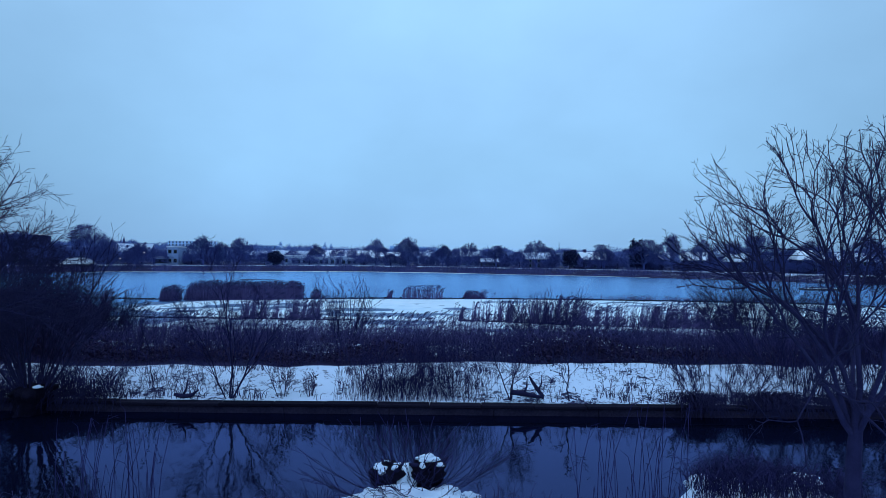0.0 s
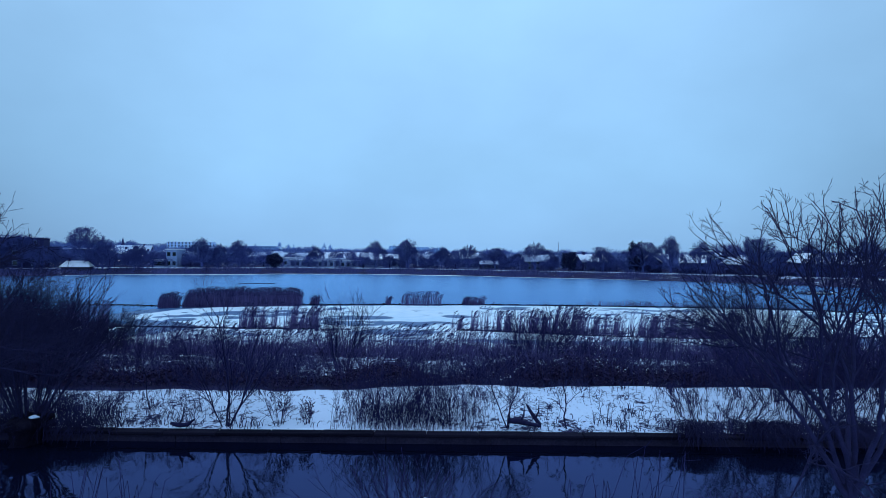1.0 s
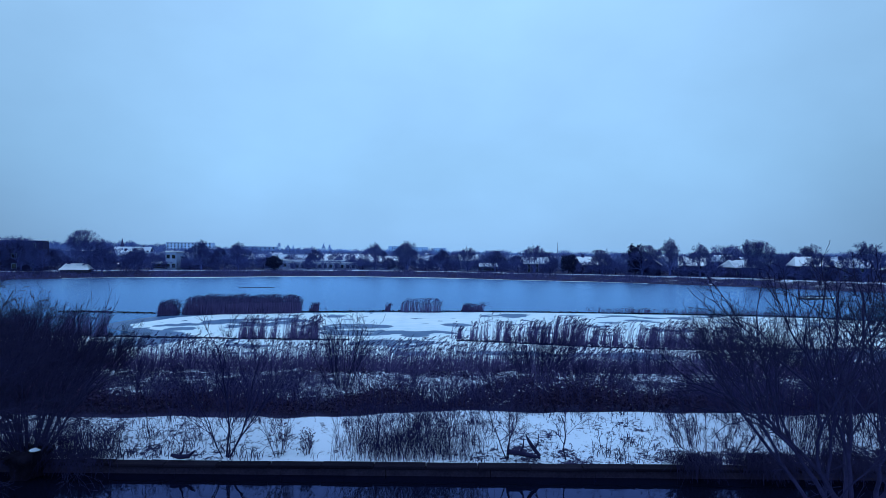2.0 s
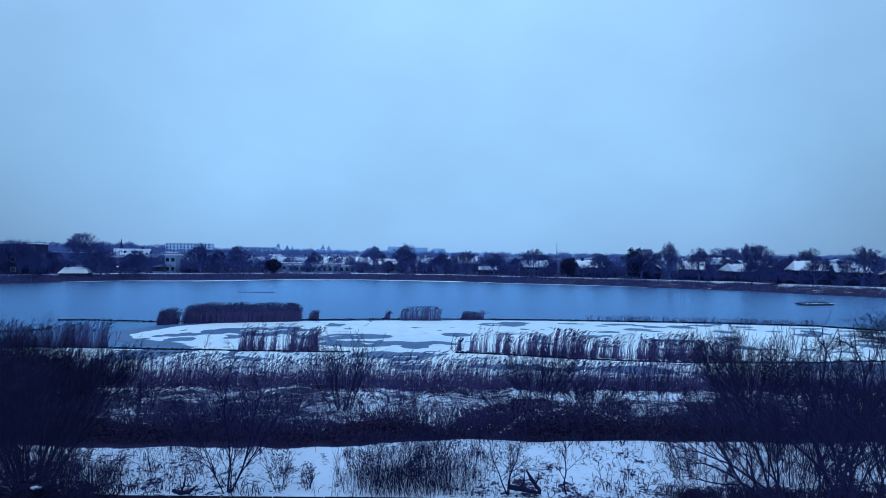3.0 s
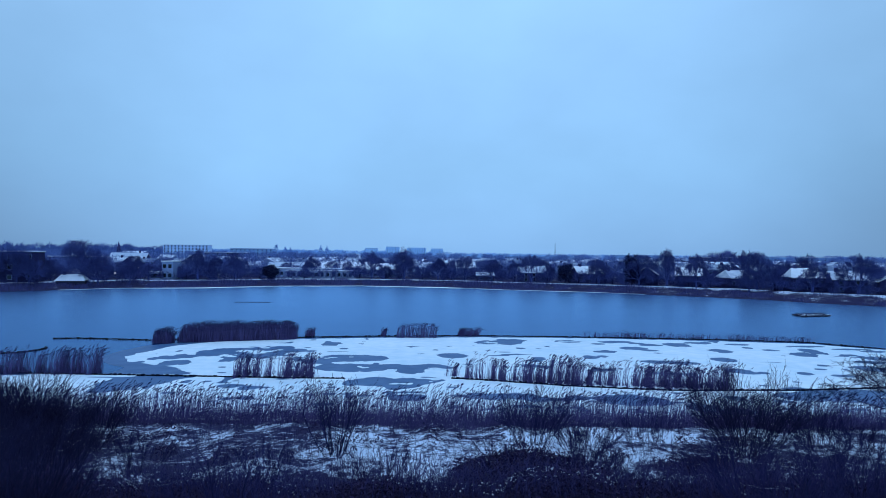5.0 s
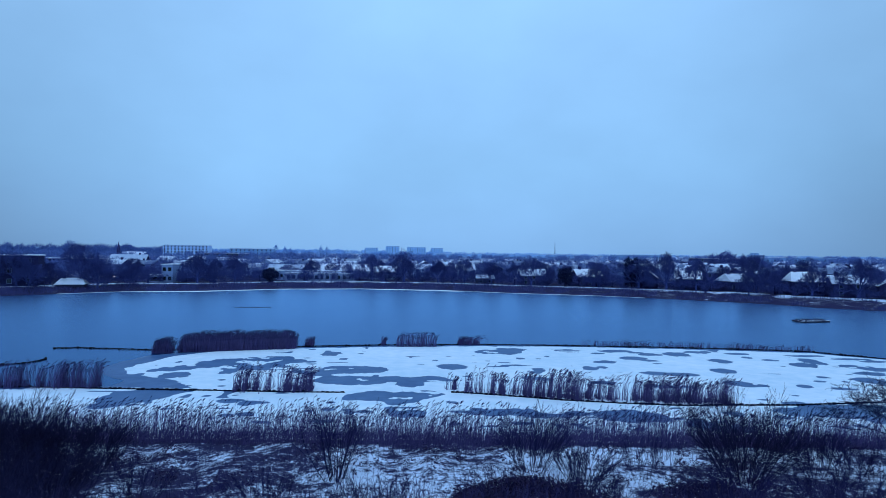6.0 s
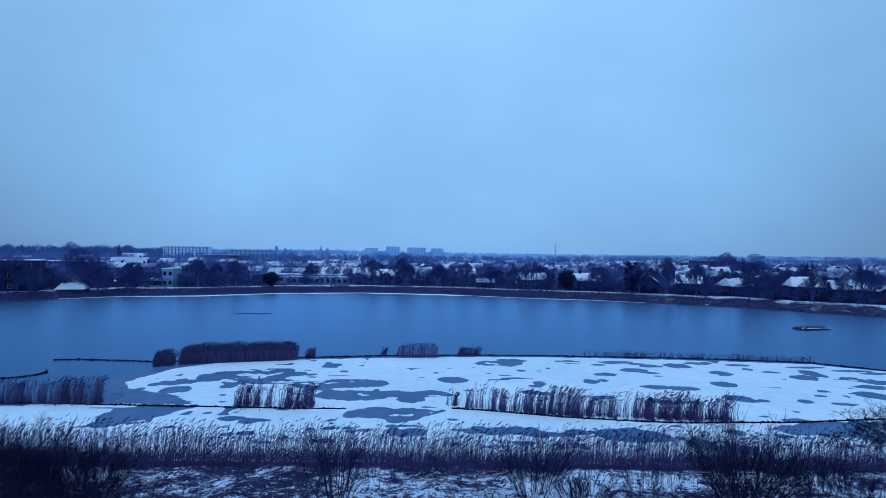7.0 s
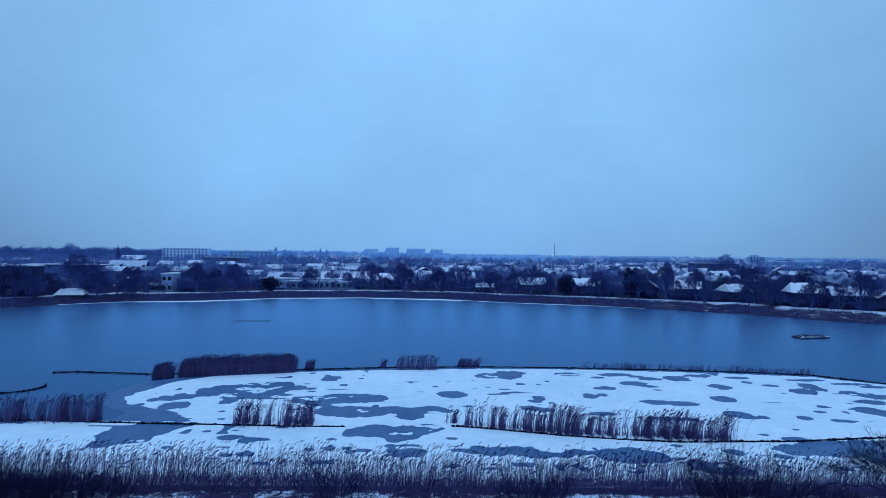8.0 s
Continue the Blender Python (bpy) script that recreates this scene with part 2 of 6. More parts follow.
def base(name, m, label, category, group="", kind=""):
    ob = new(name)
    ob.empty_display_size = 0.3
    ob.matrix_basis = m
    return tagged(ob, label, category, group, kind)


class Twigs:
    """Collects tapered polylines and turns them into tubes, all of one length at once."""

    def __init__(self):
        self.lines = {}

    def add(self, pts, rad, sides=3):
        self.lines.setdefault((len(pts), sides), []).append((pts, rad))

    def mesh(self, name, materials):
        vs, fs, off = [], [], 0
        for (k, n), rows in self.lines.items():
            p = np.array([[tuple(q) for q in r[0]] for r in rows])
            rad = np.array([r[1] for r in rows])
            tan = np.gradient(p, axis=1)
            tan /= np.linalg.norm(tan, axis=2, keepdims=True) + 1e-9
            ref = np.where(np.abs(tan[:, :1, 2:3]) > 0.9, np.array([[[1.0, 0, 0]]]), np.array([[[0, 0, 1.0]]]))
            u = np.cross(tan, np.broadcast_to(ref, tan.shape))
            u /= np.linalg.norm(u, axis=2, keepdims=True) + 1e-9
            w = np.cross(tan, u)
            a = np.arange(n) * 2 * np.pi / n
            ring = p[:, :, None] + rad[:, :, None, None] * (u[:, :, None] * np.cos(a)[None, None, :, None] + w[:, :, None] * np.sin(a)[None, None, :, None])
            vs.append(ring.reshape(-1, 3))
            i = np.arange(len(rows))[:, None, None] * k * n + np.arange(k - 1)[None, :, None] * n
            j = np.arange(n)[None, None, :]
            q = np.stack([i + j, i + (j + 1) % n, i + n + (j + 1) % n, i + n + j], axis=-1).reshape(-1, 4)
            fs.append(q + off)
            off += len(rows) * k * n
        return mesh_of(name, np.concatenate(vs), np.concatenate(fs), materials, smooth=True)


def rand_dir(rng):
    return Vector((rng.gauss(0, 1), rng.gauss(0, 1), rng.gauss(0, 1))).normalized()


def grow(out, rng, p, d, length, r, level, spec, k=4):
    """One branch and, level by level, its side branches. out: a trunk, a list of limbs, and the crown of all finer wood."""
    pts, rad, step = [p], [r], length / (k - 1)
    d = d.normalized()
    dirs = [d]
    end = spec["taper"] if level else 0.35
    for i in range(1, k):
        d = (d + rand_dir(rng) * spec["wobble"] + Vector((0, 0, spec["lift"]))).normalized()
        p = p + d * step
        pts.append(p)
        dirs.append(d)
        rad.append(max(r * (1 + (end - 1) * i / (k - 1)), spec["thin"]))
    if level == spec["top"]:
        put = out["trunk"]
    elif level == spec["top"] - 1 and spec["limbs"]:
        put = Twigs()
        out["limbs"].append(put)
    else:
        put = out["crown"]
    put.add(pts, rad, 6 if r > 0.045 else 3)
    if level == 0:
        return
    count = spec["count"][level - 1]
    for c in range(count):
        f = 0.25 + 0.75 * (c + rng.random()) / count if level < spec["top"] else spec["fork"] + (1 - spec["fork"]) * (c + 0.5) / count
        s = min(f, 0.999) * (k - 1)
        i = int(s)
        q = pts[i].lerp(pts[i + 1], s - i)
        side = rand_dir(rng)
        side = (side - dirs[i] * side.dot(dirs[i])).normalized()
        turn = spec["spread"] * (1.25 - 0.5 * f if level == spec["top"] else 1)
        nd = dirs[i] * math.cos(turn) + side * math.sin(turn) * rng.uniform(0.7, 1.3)
        grow(out, rng, q, nd, length * spec["ratio"] * rng.uniform(0.65, 1.15) * (1.15 - 0.4 * f), max(rad[i] * 0.62, spec["thin"]), level - 1, spec, k if level > 2 else 3)


def sized(meshes, height, width=None):
    """Scales a plant's meshes together to a true height (and width)."""
    co = []
    for _, me in meshes:
        a = np.empty(len(me.vertices) * 3)
        me.vertices.foreach_get("co", a)
        co.append(a.reshape(-1, 3))
    top = max(c[:, 2].max() for c in co)
    wide = np.percentile(np.concatenate([c[:, 0] for c in co]), 99) - np.percentile(np.concatenate([c[:, 0] for c in co]), 1)
    s = np.array([1, 1, 1]) * height / top if width is None else np.array([width / wide, width / wide, height / top])
    # the crown stands over its foot
    mid = np.concatenate([c for (n, _), c in zip(meshes, co) if n == "crown"]).mean(axis=0)
    for c in co:
        c[:, :2] -= mid[None, :2] * np.clip(c[:, 2:3], 0, None) / mid[2]
    for (_, me), c in zip(meshes, co):
        me.vertices.foreach_set("co", (c * s).ravel())
        me.update()
    return meshes


def shrub_meshes(seed, height, stems, fan, levels=2, r=0.03, foot=0.25, arch=0.05, width=None, **over):
    """A bush of many stems that rise from one foot."""
    spec = dict(wobble=0.10, lift=arch, count=[4, 5, 5], spread=0.5, ratio=0.5, thin=0.005, taper=0.45, top=levels, limbs=False, fork=0.25)
    spec.update(over)
    rng = random.Random(seed)
    made, crown = [], Twigs()
    for _ in range(stems):
        out = dict(trunk=Twigs(), limbs=[], crown=crown)
        a, s = rng.uniform(0, 2 * math.pi), fan * math.sqrt(rng.random())
        d = Vector((math.cos(a) * s, math.sin(a) * s, 1))
        p = Vector((math.cos(a) * foot * s, math.sin(a) * foot * s, -0.1))
        grow(out, rng, p, d, height * rng.uniform(0.7, 1.08), r * rng.uniform(0.6, 1.2), levels, spec, 5)
        made.append(("stem", out["trunk"].mesh("stem", [BARK])))
    made.append(("crown", crown.mesh("crown", [TWIG])))
    return sized(made, height, width)


def fork_tree(seed, height, width, trunk=0.15, bole=2.0, limbs=5, depth=6, thin=0.0035, first=1.25, shoot=1.0, many=2, open_out=0.6, keep=0.72, crook=0.15, fat=0.46):
    """A trunk that parts into limbs, each forking again and again, with short side shoots."""
    rng = random.Random(seed)
    crown, made, tw = Twigs(), [], Twigs()
    tw.add([Vector((0, 0, -0.2)), Vector((0.04, 0, bole * 0.4)), Vector((0.0, 0.03, bole * 0.8)), Vector((-0.02, 0.0, bole * 1.15))], [trunk * 1.25, trunk, trunk * 0.95, trunk * 0.7], 10)
    made.append(("trunk", tw.mesh("trunk", [BARK])))
    spec = dict(wobble=max(0.14, crook), lift=0.02, count=[2, 2] if many < 3 else [3, 3], spread=0.7, ratio=0.55, thin=thin, taper=0.6, top=9, limbs=False, fork=0.3)

    def part_ways(put, p, d, length, r, level):
        pts, rad = [p], [r]
        for i in range(1, 4):
            d = (d + rand_dir(rng) * crook + Vector((0, 0, 0.035))).normalized()
            p = p + d * length / 3
            pts.append(p)
            rad.append(max(r * (1 - 0.1 * i), thin))
        put.add(pts, rad, 6 if r > 0.02 else 3)
        if level >= 1:
            for _ in range(2 if level < 3 else many):
                f = rng.uniform(0.1, 0.95) * 3
                i = int(f)
                nd = (d + rand_dir(rng) * 0.95 + Vector((0, 0, 0.1))).normalized()
                grow(dict(trunk=crown, limbs=[], crown=crown), rng, pts[i].lerp(pts[i + 1], f - i), nd, shoot * rng.uniform(0.22, 0.5) * (1 if level > 1 else 1.5), max(r * 0.35, thin), 1, spec, 4)
        if level == depth:
            return
        side = rand_dir(rng)
        side = (side - d * side.dot(d)).normalized()
        n = 2 if rng.random() < 0.62 else 3
        for q in range(n):
            s = side if q == 0 else -side if q == 1 else side.cross(d)
            t = rng.uniform(0.22, 0.62)
            part_ways(crown, p, d * math.cos(t) + s * math.sin(t), length * rng.uniform(0.70, 0.92), max(r * (keep if n == 2 else keep - 0.08), thin), level + 1)

    for i in range(limbs):
        a = i * 2.4 + rng.uniform(-0.3, 0.3)
        t = (0.12 + open_out * (i / max(limbs - 1, 1)) ** 0.8) * rng.uniform(0.9, 1.1)
        put = Twigs()
        part_ways(put, Vector((0, 0, bole * rng.uniform(0.85, 1.1))), Vector((math.sin(t) * math.cos(a), math.sin(t) * math.sin(a), math.cos(t))), first * rng.uniform(0.85, 1.1), trunk * fat, 0)
        made.append(("limb", put.mesh("limb", [BARK])))
    made.append(("crown", crown.mesh("crown", [TWIG])))
    return sized(made, height, width)


def plant(name, meshes, x, y, z, label, category, group="", turn=0.0, size=1.0, tall=None, material=None):
    ob = base(name, Matrix.LocRotScale((x, y, z), Euler((0, 0, turn)), (size, size, tall or size)), label, category, group)
    for n, me in meshes:
        o = child(n, me, ob)
        if n == "crown":
            tagged(o, kind="stuff")
        if material:
            o.material_slots[0].link = "OBJECT"
            o.material_slots[0].material = material
    return ob


def box_mesh(name, w, d, h, material, bevel=0.0, z0=0.0):
    bm = bmesh.new()
    bmesh.ops.create_cube(bm, size=1, matrix=Matrix.Translation((0, 0, z0 + h / 2)) @ Matrix.Diagonal((w, d, h, 1)))
    if bevel:
        bmesh.ops.bevel(bm, geom=bm.edges[:], offset=bevel, segments=1, affect="EDGES")
    me = bpy.data.meshes.new(name)
    bm.to_mesh(me)
    bm.free()
    me.materials.append(material)
    return me


def smooth01(a, b, x):
    t = np.clip((x - a) / (b - a), 0, 1)
    return t * t * (3 - 2 * t)


def lumps(x, y, seed, size):
    """Smooth value noise for arrays, about -1 to 1."""
    rs = np.random.RandomState(seed)
    tab = rs.uniform(-1, 1, (64, 64))
    u, v = x / size, y / size
    i, j = np.floor(u).astype(int), np.floor(v).astype(int)
    fu, fv = u - i, v - j
    fu, fv = fu * fu * (3 - 2 * fu), fv * fv * (3 - 2 * fv)
    g = lambda a, b: tab[a % 64, b % 64]
    return (g(i, j) * (1 - fu) + g(i + 1, j) * fu) * (1 - fv) + (g(i, j + 1) * (1 - fu) + g(i + 1, j + 1) * fu) * fv


# ---- the lie of the land ----
CANAL_Z, WALL_Y = 1.19, 17.46
SHORE_X = np.array([-420, -260, -160, -117, -98, -76, -53, -27, 2, 23, 48, 69, 87, 95, 105, 130, 180, 260, 420.0])
SHORE_Y = np.array([40, 60, 120, 164, 186, 193, 209, 215, 210, 198, 189, 176, 162, 151, 142, 118, 85, 60, 40.0])


def far_shore(x):
    return np.interp(x, SHORE_X, SHORE_Y)


def near_bank(x):
    """Edge of the bank on the camera's side of the canal."""
    return 11.1 + 0.5 * lumps(x, x * 0, 8, 3.0) + 1.3 * np.exp(-((x - 5.6) / 1.6) ** 2) - 1.2 * np.exp(-((x + 5) / 2.5) ** 2)


def beyond(x, y):
    """Metres behind the far shore, square to it."""
    s = (far_shore(x + 2) - far_shore(x - 2)) / 4
    return (y - far_shore(x)) / np.sqrt(1 + s * s)


def land(x, y):
    x, y = np.asarray(x, float), np.asarray(y, float)
    near = 1.47 + 0.10 * lumps(x, y, 3, 1.7) + 0.2 * smooth01(0, -12, y - near_bank(x))
    edge = smooth01(near_bank(x) - 0.5, near_bank(x) + 0.35, y)
    z = near * (1 - edge) + 0.15 * edge
    bank = 1.46 + 0.50 * smooth01(17.7, 21.8, y) + 0.06 * lumps(x, y, 4, 0.9) * smooth01(17.7, 19, y) + 0.05 * lumps(x, y, 14, 4.0) * smooth01(18, 20, y)
    slope = np.interp(y, [21.8, 23.2, 26, 31, 38, 39.6, 40.6, 46], [0, -0.35, -0.85, -1.15, -1.72, -1.86, -2.15, -2.4])
    lump2 = 0.22 * lumps(x, y, 6, 2.2) * smooth01(22, 25, y) * (1 - smooth01(37, 40, y))
    z = np.where(y > WALL_Y + 0.15, bank + slope + lump2, z)
    z = np.where(y > 46, -0.5, z)
    b = beyond(x, y)
    farz = np.interp(b, [-6, 0, 1.5, 8, 11, 14, 30, 300, 900, 2500], [-0.6, -0.05, 0.45, 1.5, 1.95, 1.95, 1.6, 2.5, 6, 14])
    farz = farz + 0.35 * lumps(x, y, 7, 5.0) * smooth01(1, 4, b) * (1 - smooth01(8, 10, b))
    z = np.where((y > 46) & (b > -6), farz, z)
    return z


def land_at(x, y):
    return float(land(np.array([x]), np.array([y]))[0])


def bramble_edge(x):
    """How far the brambles reach forward over the snowy bank."""
    return 1.1 * smooth01(1.0, -5.0, x)


def bramble_height(x, y):
    """How high the bramble mounds stand over the ground."""
    y = np.where(y < 24, y + bramble_edge(x) * np.clip((24 - y) / 2, 0, 1), y)
    top = np.interp(y, [21.9, 22.2, 22.6, 23.4, 24.6, 25.6, 27.0, 30.6], [0.0, 0.3, 0.8, 1.15, 0.85, 0.35, 0.2, 0.0])
    top = top * np.interp(x, [-30, -14, -11, -8.5, -6, 7, 9.5, 12, 30], [1.0, 0.8, 0.35, 0.5, 0.9, 0.95, 0.5, 0.75, 0.9])
    hump = 0.62 + 0.55 * lumps(x, y, 301, 1.9) + 0.22 * lumps(x, y, 302, 0.7)
    far = 1.1 * np.exp(-(((x - 4.3) / 2.4) ** 2 + ((y - 28.0) / 1.6) ** 2)) + 0.5 * np.exp(-(((x - 12.5) / 2.4) ** 2 + ((y - 29.0) / 1.3) ** 2))
    return np.clip(top * hump + far - np.where(y > 26, 0.12, 0.0), 0, 2)


def cover_of(x, y):
    """How much of the ground lies under snow."""
    y = np.where((y > 20) & (y < 24), y + bramble_edge(x) * np.clip((24 - y) / 2, 0, 1) * np.clip(y - 20, 0, 1), y)
    c = np.interp(y, [0, 16, 17.6, 19.5, 21.9, 22.4, 24.6, 26.5, 29.5, 35.5, 38.0, 38.8, 41], [0.60, 0.60, 0.52, 0.56, 0.60, 0.26, 0.34, 0.44, 0.48, 0.49, 0.46, 0.36, 0.3])
    c = c + np.where((y > 22) & (y < 38), 0.10 * lumps(x, y, 61, 4.5), 0)
    c = c - np.where((y > 22) & (y < 31), 0.22 * np.clip(bramble_height(x, y) / 0.5, 0, 1), 0)
    b = beyond(x, y)
    side = smooth01(20, 60, x)
    f = np.interp(b, [-1, 0.6, 1.4, 9.6, 10.6, 13.6, 15, 60, 70, 250, 400], [0.34, 0.34, 0.34, 0.34, 0.70, 0.70, 0.34, 0.36, 0.42, 0.44, 0.50])
    f = f + np.where((b > 1) & (b < 10), 0.05 * side, 0)
    return np.where(y > 46, f, c)


def axis_lines(spans):
    out = [np.arange(a, b, s) for a, b, s in spans]
    return np.concatenate(out + [np.array([spans[-1][1]])])


GX = axis_lines([(-4200, -1000, 400), (-1000, -300, 50), (-300, -60, 4), (-60, -20, 0.8), (-20, 20, 0.25), (20, 60, 0.8), (60, 300, 4), (300, 1000, 50), (1000, 4200, 400)])
GY = axis_lines([(-3600, -600, 400), (-600, -40, 40), (-40, 4, 2), (4, 17.3, 0.3), (17.3, 17.6, 0.06), (17.6, 24, 0.16), (24, 46, 0.4), (46, 130, 6), (130, 245, 1.5), (245, 400, 8), (400, 1000, 50), (1000, 4600, 300)])


def build_ground():
    xx, yy = np.meshgrid(GX, GY)
    zz = land(xx, yy)
    n, m = xx.shape
    v = np.stack([xx, yy, zz], -1).reshape(-1, 3)
    i = (np.arange(n - 1)[:, None] * m + np.arange(m - 1)[None, :]).ravel()
    f = np.stack([i, i + 1, i + m + 1, i + m], -1)
    me = mesh_of("ground", v, f, [GROUND], smooth=True)
    at = me.attributes.new("cover", "FLOAT", "POINT")
    at.data.foreach_set("value", cover_of(xx, yy).ravel().astype(np.float32))
    return tagged(new("ground", me), "snow-covered ground with dead grass and bare litter", "ground", kind="structure")


build_ground()


def water_sheet(name, x0, x1, y0, y1, z, material, label):
    me = mesh_of(name, [(x0, y0, z), (x1, y0, z), (x1, y1, z), (x0, y1, z)], [(0, 1, 2, 3)], [material])
    return tagged(new(name, me), label, "water", kind="structure")


water_sheet("canal_water", -400, 400, 7.5, WALL_Y + 0.2, CANAL_Z, CANAL_WATER, "still dark canal water mirroring trees and dusk sky")
water_sheet("reservoir_water", -420, 420, 36.0, 232.0, 0.0, LAKE_WATER, "calm blue-grey open water of a reservoir")


def build_wall():
    wall = tagged(new("canal_wall"), "low dark wet concrete canal wall with a flat coping", "retaining wall", kind="structure")
    panel = box_mesh("wall_panel", 2.988, 0.30, 1.5, WALL_STONE, 0.015)
    slab = box_mesh("coping_slab", 1.485, 0.40, 0.09, COPING, 0.015)
    for i in range(-22, 23):
        child("panel", panel, wall, m=Matrix.Translation((i * 3.0, WALL_Y + 0.17, -0.1)))
    rng = random.Random(4)
    for i in range(-30, 30):
        child("coping", slab, wall, m=pose(i * 1.5 + 0.4, WALL_Y + 0.16 + rng.uniform(-0.012, 0.012), 1.392 + rng.uniform(-0.008, 0.008), rng.uniform(-0.6, 0.6), rng.uniform(-0.4, 0.4), 0))


build_wall()

# ---- ice on the reservoir ----
POOLS = []


def pool(x, y, rx, ry):
    """A bare patch in the snow on the ice."""
    POOLS.append((x, y, rx, ry))


pool(-28.9, 62.9, 0.7, 0.8)
pool(-27.6, 63.5, 1.2, 1.1)
pool(-26.4, 64.6, 1.2, 1.5)
pool(-25.4, 66.4, 1.4, 2.0)
pool(-24.0, 67.4, 1.5, 2.5)
pool(-22.6, 67.9, 1.5, 2.1)
pool(-21.1, 68.0, 1.3, 3.3)
pool(-19.5, 69.0, 1.3, 2.2)
pool(-17.6, 66.7, 1.1, 2.5)
pool(-17.7, 70.1, 1.5, 1.9)
pool(-15.9, 69.2, 1.3, 1.2)
pool(-14.2, 68.7, 0.8, 0.6)
pool(-21.3, 62.1, 0.7, 1.3)
pool(-20.8, 65.0, 1.7, 1.5)
pool(-18.6, 65.0, 1.5, 1.5)
pool(-16.6, 64.8, 1.5, 1.3)
pool(-25.8, 60.6, 1.4, 1.5)
pool(-29.4, 60.8, 0.5, 0.6)
pool(-13.9, 63.8, 1.0, 1.6)
pool(-11.9, 62.5, 1.4, 2.0)
pool(-10.3, 64.3, 1.7, 2.1)
pool(-8.4, 64.3, 1.7, 2.1)
pool(-6.5, 64.4, 1.3, 1.5)
pool(-10.2, 59.2, 1.3, 1.9)
pool(-8.3, 58.9, 1.8, 2.1)
pool(-6.3, 58.9, 1.8, 1.8)
pool(-4.3, 59.5, 1.8, 1.4)
pool(-2.4, 57.9, 1.2, 1.9)
pool(-0.7, 59.7, 1.6, 1.2)
pool(0.9, 59.2, 0.9, 0.7)
pool(-26.8, 51.4, 1.1, 1.9)
pool(-25.5, 51.9, 1.6, 2.4)
pool(-23.9, 52.3, 1.8, 2.1)
pool(-24.0, 54.8, 1.4, 1.4)
pool(-22.4, 53.9, 1.2, 1.0)
pool(-26.1, 48.6, 1.1, 1.3)
pool(-24.6, 49.5, 1.5, 1.1)
pool(-6.7, 51.9, 1.2, 1.0)
pool(-5.0, 52.5, 2.0, 1.7)
pool(-2.7, 52.0, 2.0, 1.9)
pool(-3.2, 50.2, 0.8, 0.9)
pool(-0.8, 53.3, 1.4, 1.4)
pool(-19.2, 51.9, 0.4, 0.4)
pool(-16.9, 50.1, 0.8, 0.7)
pool(-14.6, 49.4, 1.3, 0.7)
pool(-17.0, 52.2, 0.4, 0.3)
pool(-20.9, 51.9, 0.2, 0.2)
pool(-8.5, 50.0, 0.3, 0.3)
pool(-8.3, 47.8, 0.6, 0.5)
pool(-6.9, 47.7, 0.4, 0.3)
pool(-6.5, 46.8, 0.4, 0.4)
pool(-5.4, 47.1, 0.5, 0.4)
pool(-3.6, 48.4, 0.4, 0.4)
pool(-2.1, 47.2, 1.3, 1.4)
pool(-14.2, 46.1, 0.7, 0.5)
pool(-9.7, 47.3, 0.4, 0.3)
pool(1.2, 50.4, 0.3, 0.4)
pool(-20.4, 58.5, 0.3, 0.3)
pool(-25.3, 57.0, 0.3, 0.2)
pool(-24.3, 57.6, 0.3, 0.3)
pool(-8.7, 68.8, 0.3, 0.2)
pool(-0.1, 70.2, 0.3, 0.5)
pool(-15.7, 77.7, 0.4, 0.5)
pool(-15.6, 45.8, 0.4, 0.4)
pool(-8.2, 44.4, 0.8, 0.4)
pool(-12.5, 44.0, 0.6, 0.3)
pool(8.7, 77.4, 1.8, 2.2)
pool(10.3, 78.9, 1.1, 1.2)
pool(6.3, 76.9, 1.3, 1.6)
pool(1.8, 66.5, 1.5, 1.5)
pool(16.8, 78.3, 1.5, 1.1)
pool(23.2, 78.2, 1.9, 0.9)
pool(25.1, 77.4, 0.9, 0.7)
pool(26.7, 75.7, 1.3, 0.9)
pool(30.0, 76.2, 1.5, 1.6)
pool(33.4, 78.1, 1.9, 1.1)
pool(23.6, 72.9, 1.4, 1.1)
pool(25.0, 71.5, 1.0, 0.8)
pool(23.0, 63.5, 1.8, 1.0)
pool(25.5, 63.0, 1.4, 0.9)
pool(19.4, 70.3, 1.3, 0.8)
pool(16.7, 66.1, 0.8, 1.1)
pool(18.3, 66.9, 0.6, 0.7)
pool(33.4, 71.5, 1.0, 1.4)
pool(30.9, 65.2, 1.3, 1.1)
pool(41.9, 69.3, 1.4, 1.5)
pool(44.3, 71.8, 1.0, 1.9)
pool(39.7, 72.4, 0.9, 0.6)
pool(11.0, 65.1, 0.7, 0.9)
pool(10.3, 63.6, 0.5, 0.5)
pool(10.0, 72.3, 0.6, 0.8)
pool(37.9, 76.8, 1.5, 0.7)
pool(37.9, 74.1, 0.5, 0.7)
pool(29.1, 58.9, 1.3, 1.3)
pool(29.8, 57.8, 1.0, 0.7)
pool(31.2, 57.8, 0.6, 0.6)
pool(47.6, 68.5, 1.7, 1.2)
pool(48.7, 66.9, 1.9, 1.2)
pool(46.2, 64.3, 1.7, 0.9)
pool(43.3, 60.7, 1.3, 1.5)
pool(44.0, 59.8, 1.2, 1.6)
pool(46.2, 75.8, 2.0, 0.7)
pool(50.4, 73.6, 2.0, 0.7)
pool(52.1, 72.1, 1.6, 0.6)
pool(39.7, 62.2, 0.7, 0.5)
pool(38.0, 60.1, 0.5, 0.4)
pool(38.2, 56.8, 1.1, 0.6)
pool(35.1, 57.7, 0.7, 0.8)
pool(3.3, 47.4, 1.0, 0.8)
pool(4.8, 47.2, 1.3, 1.1)
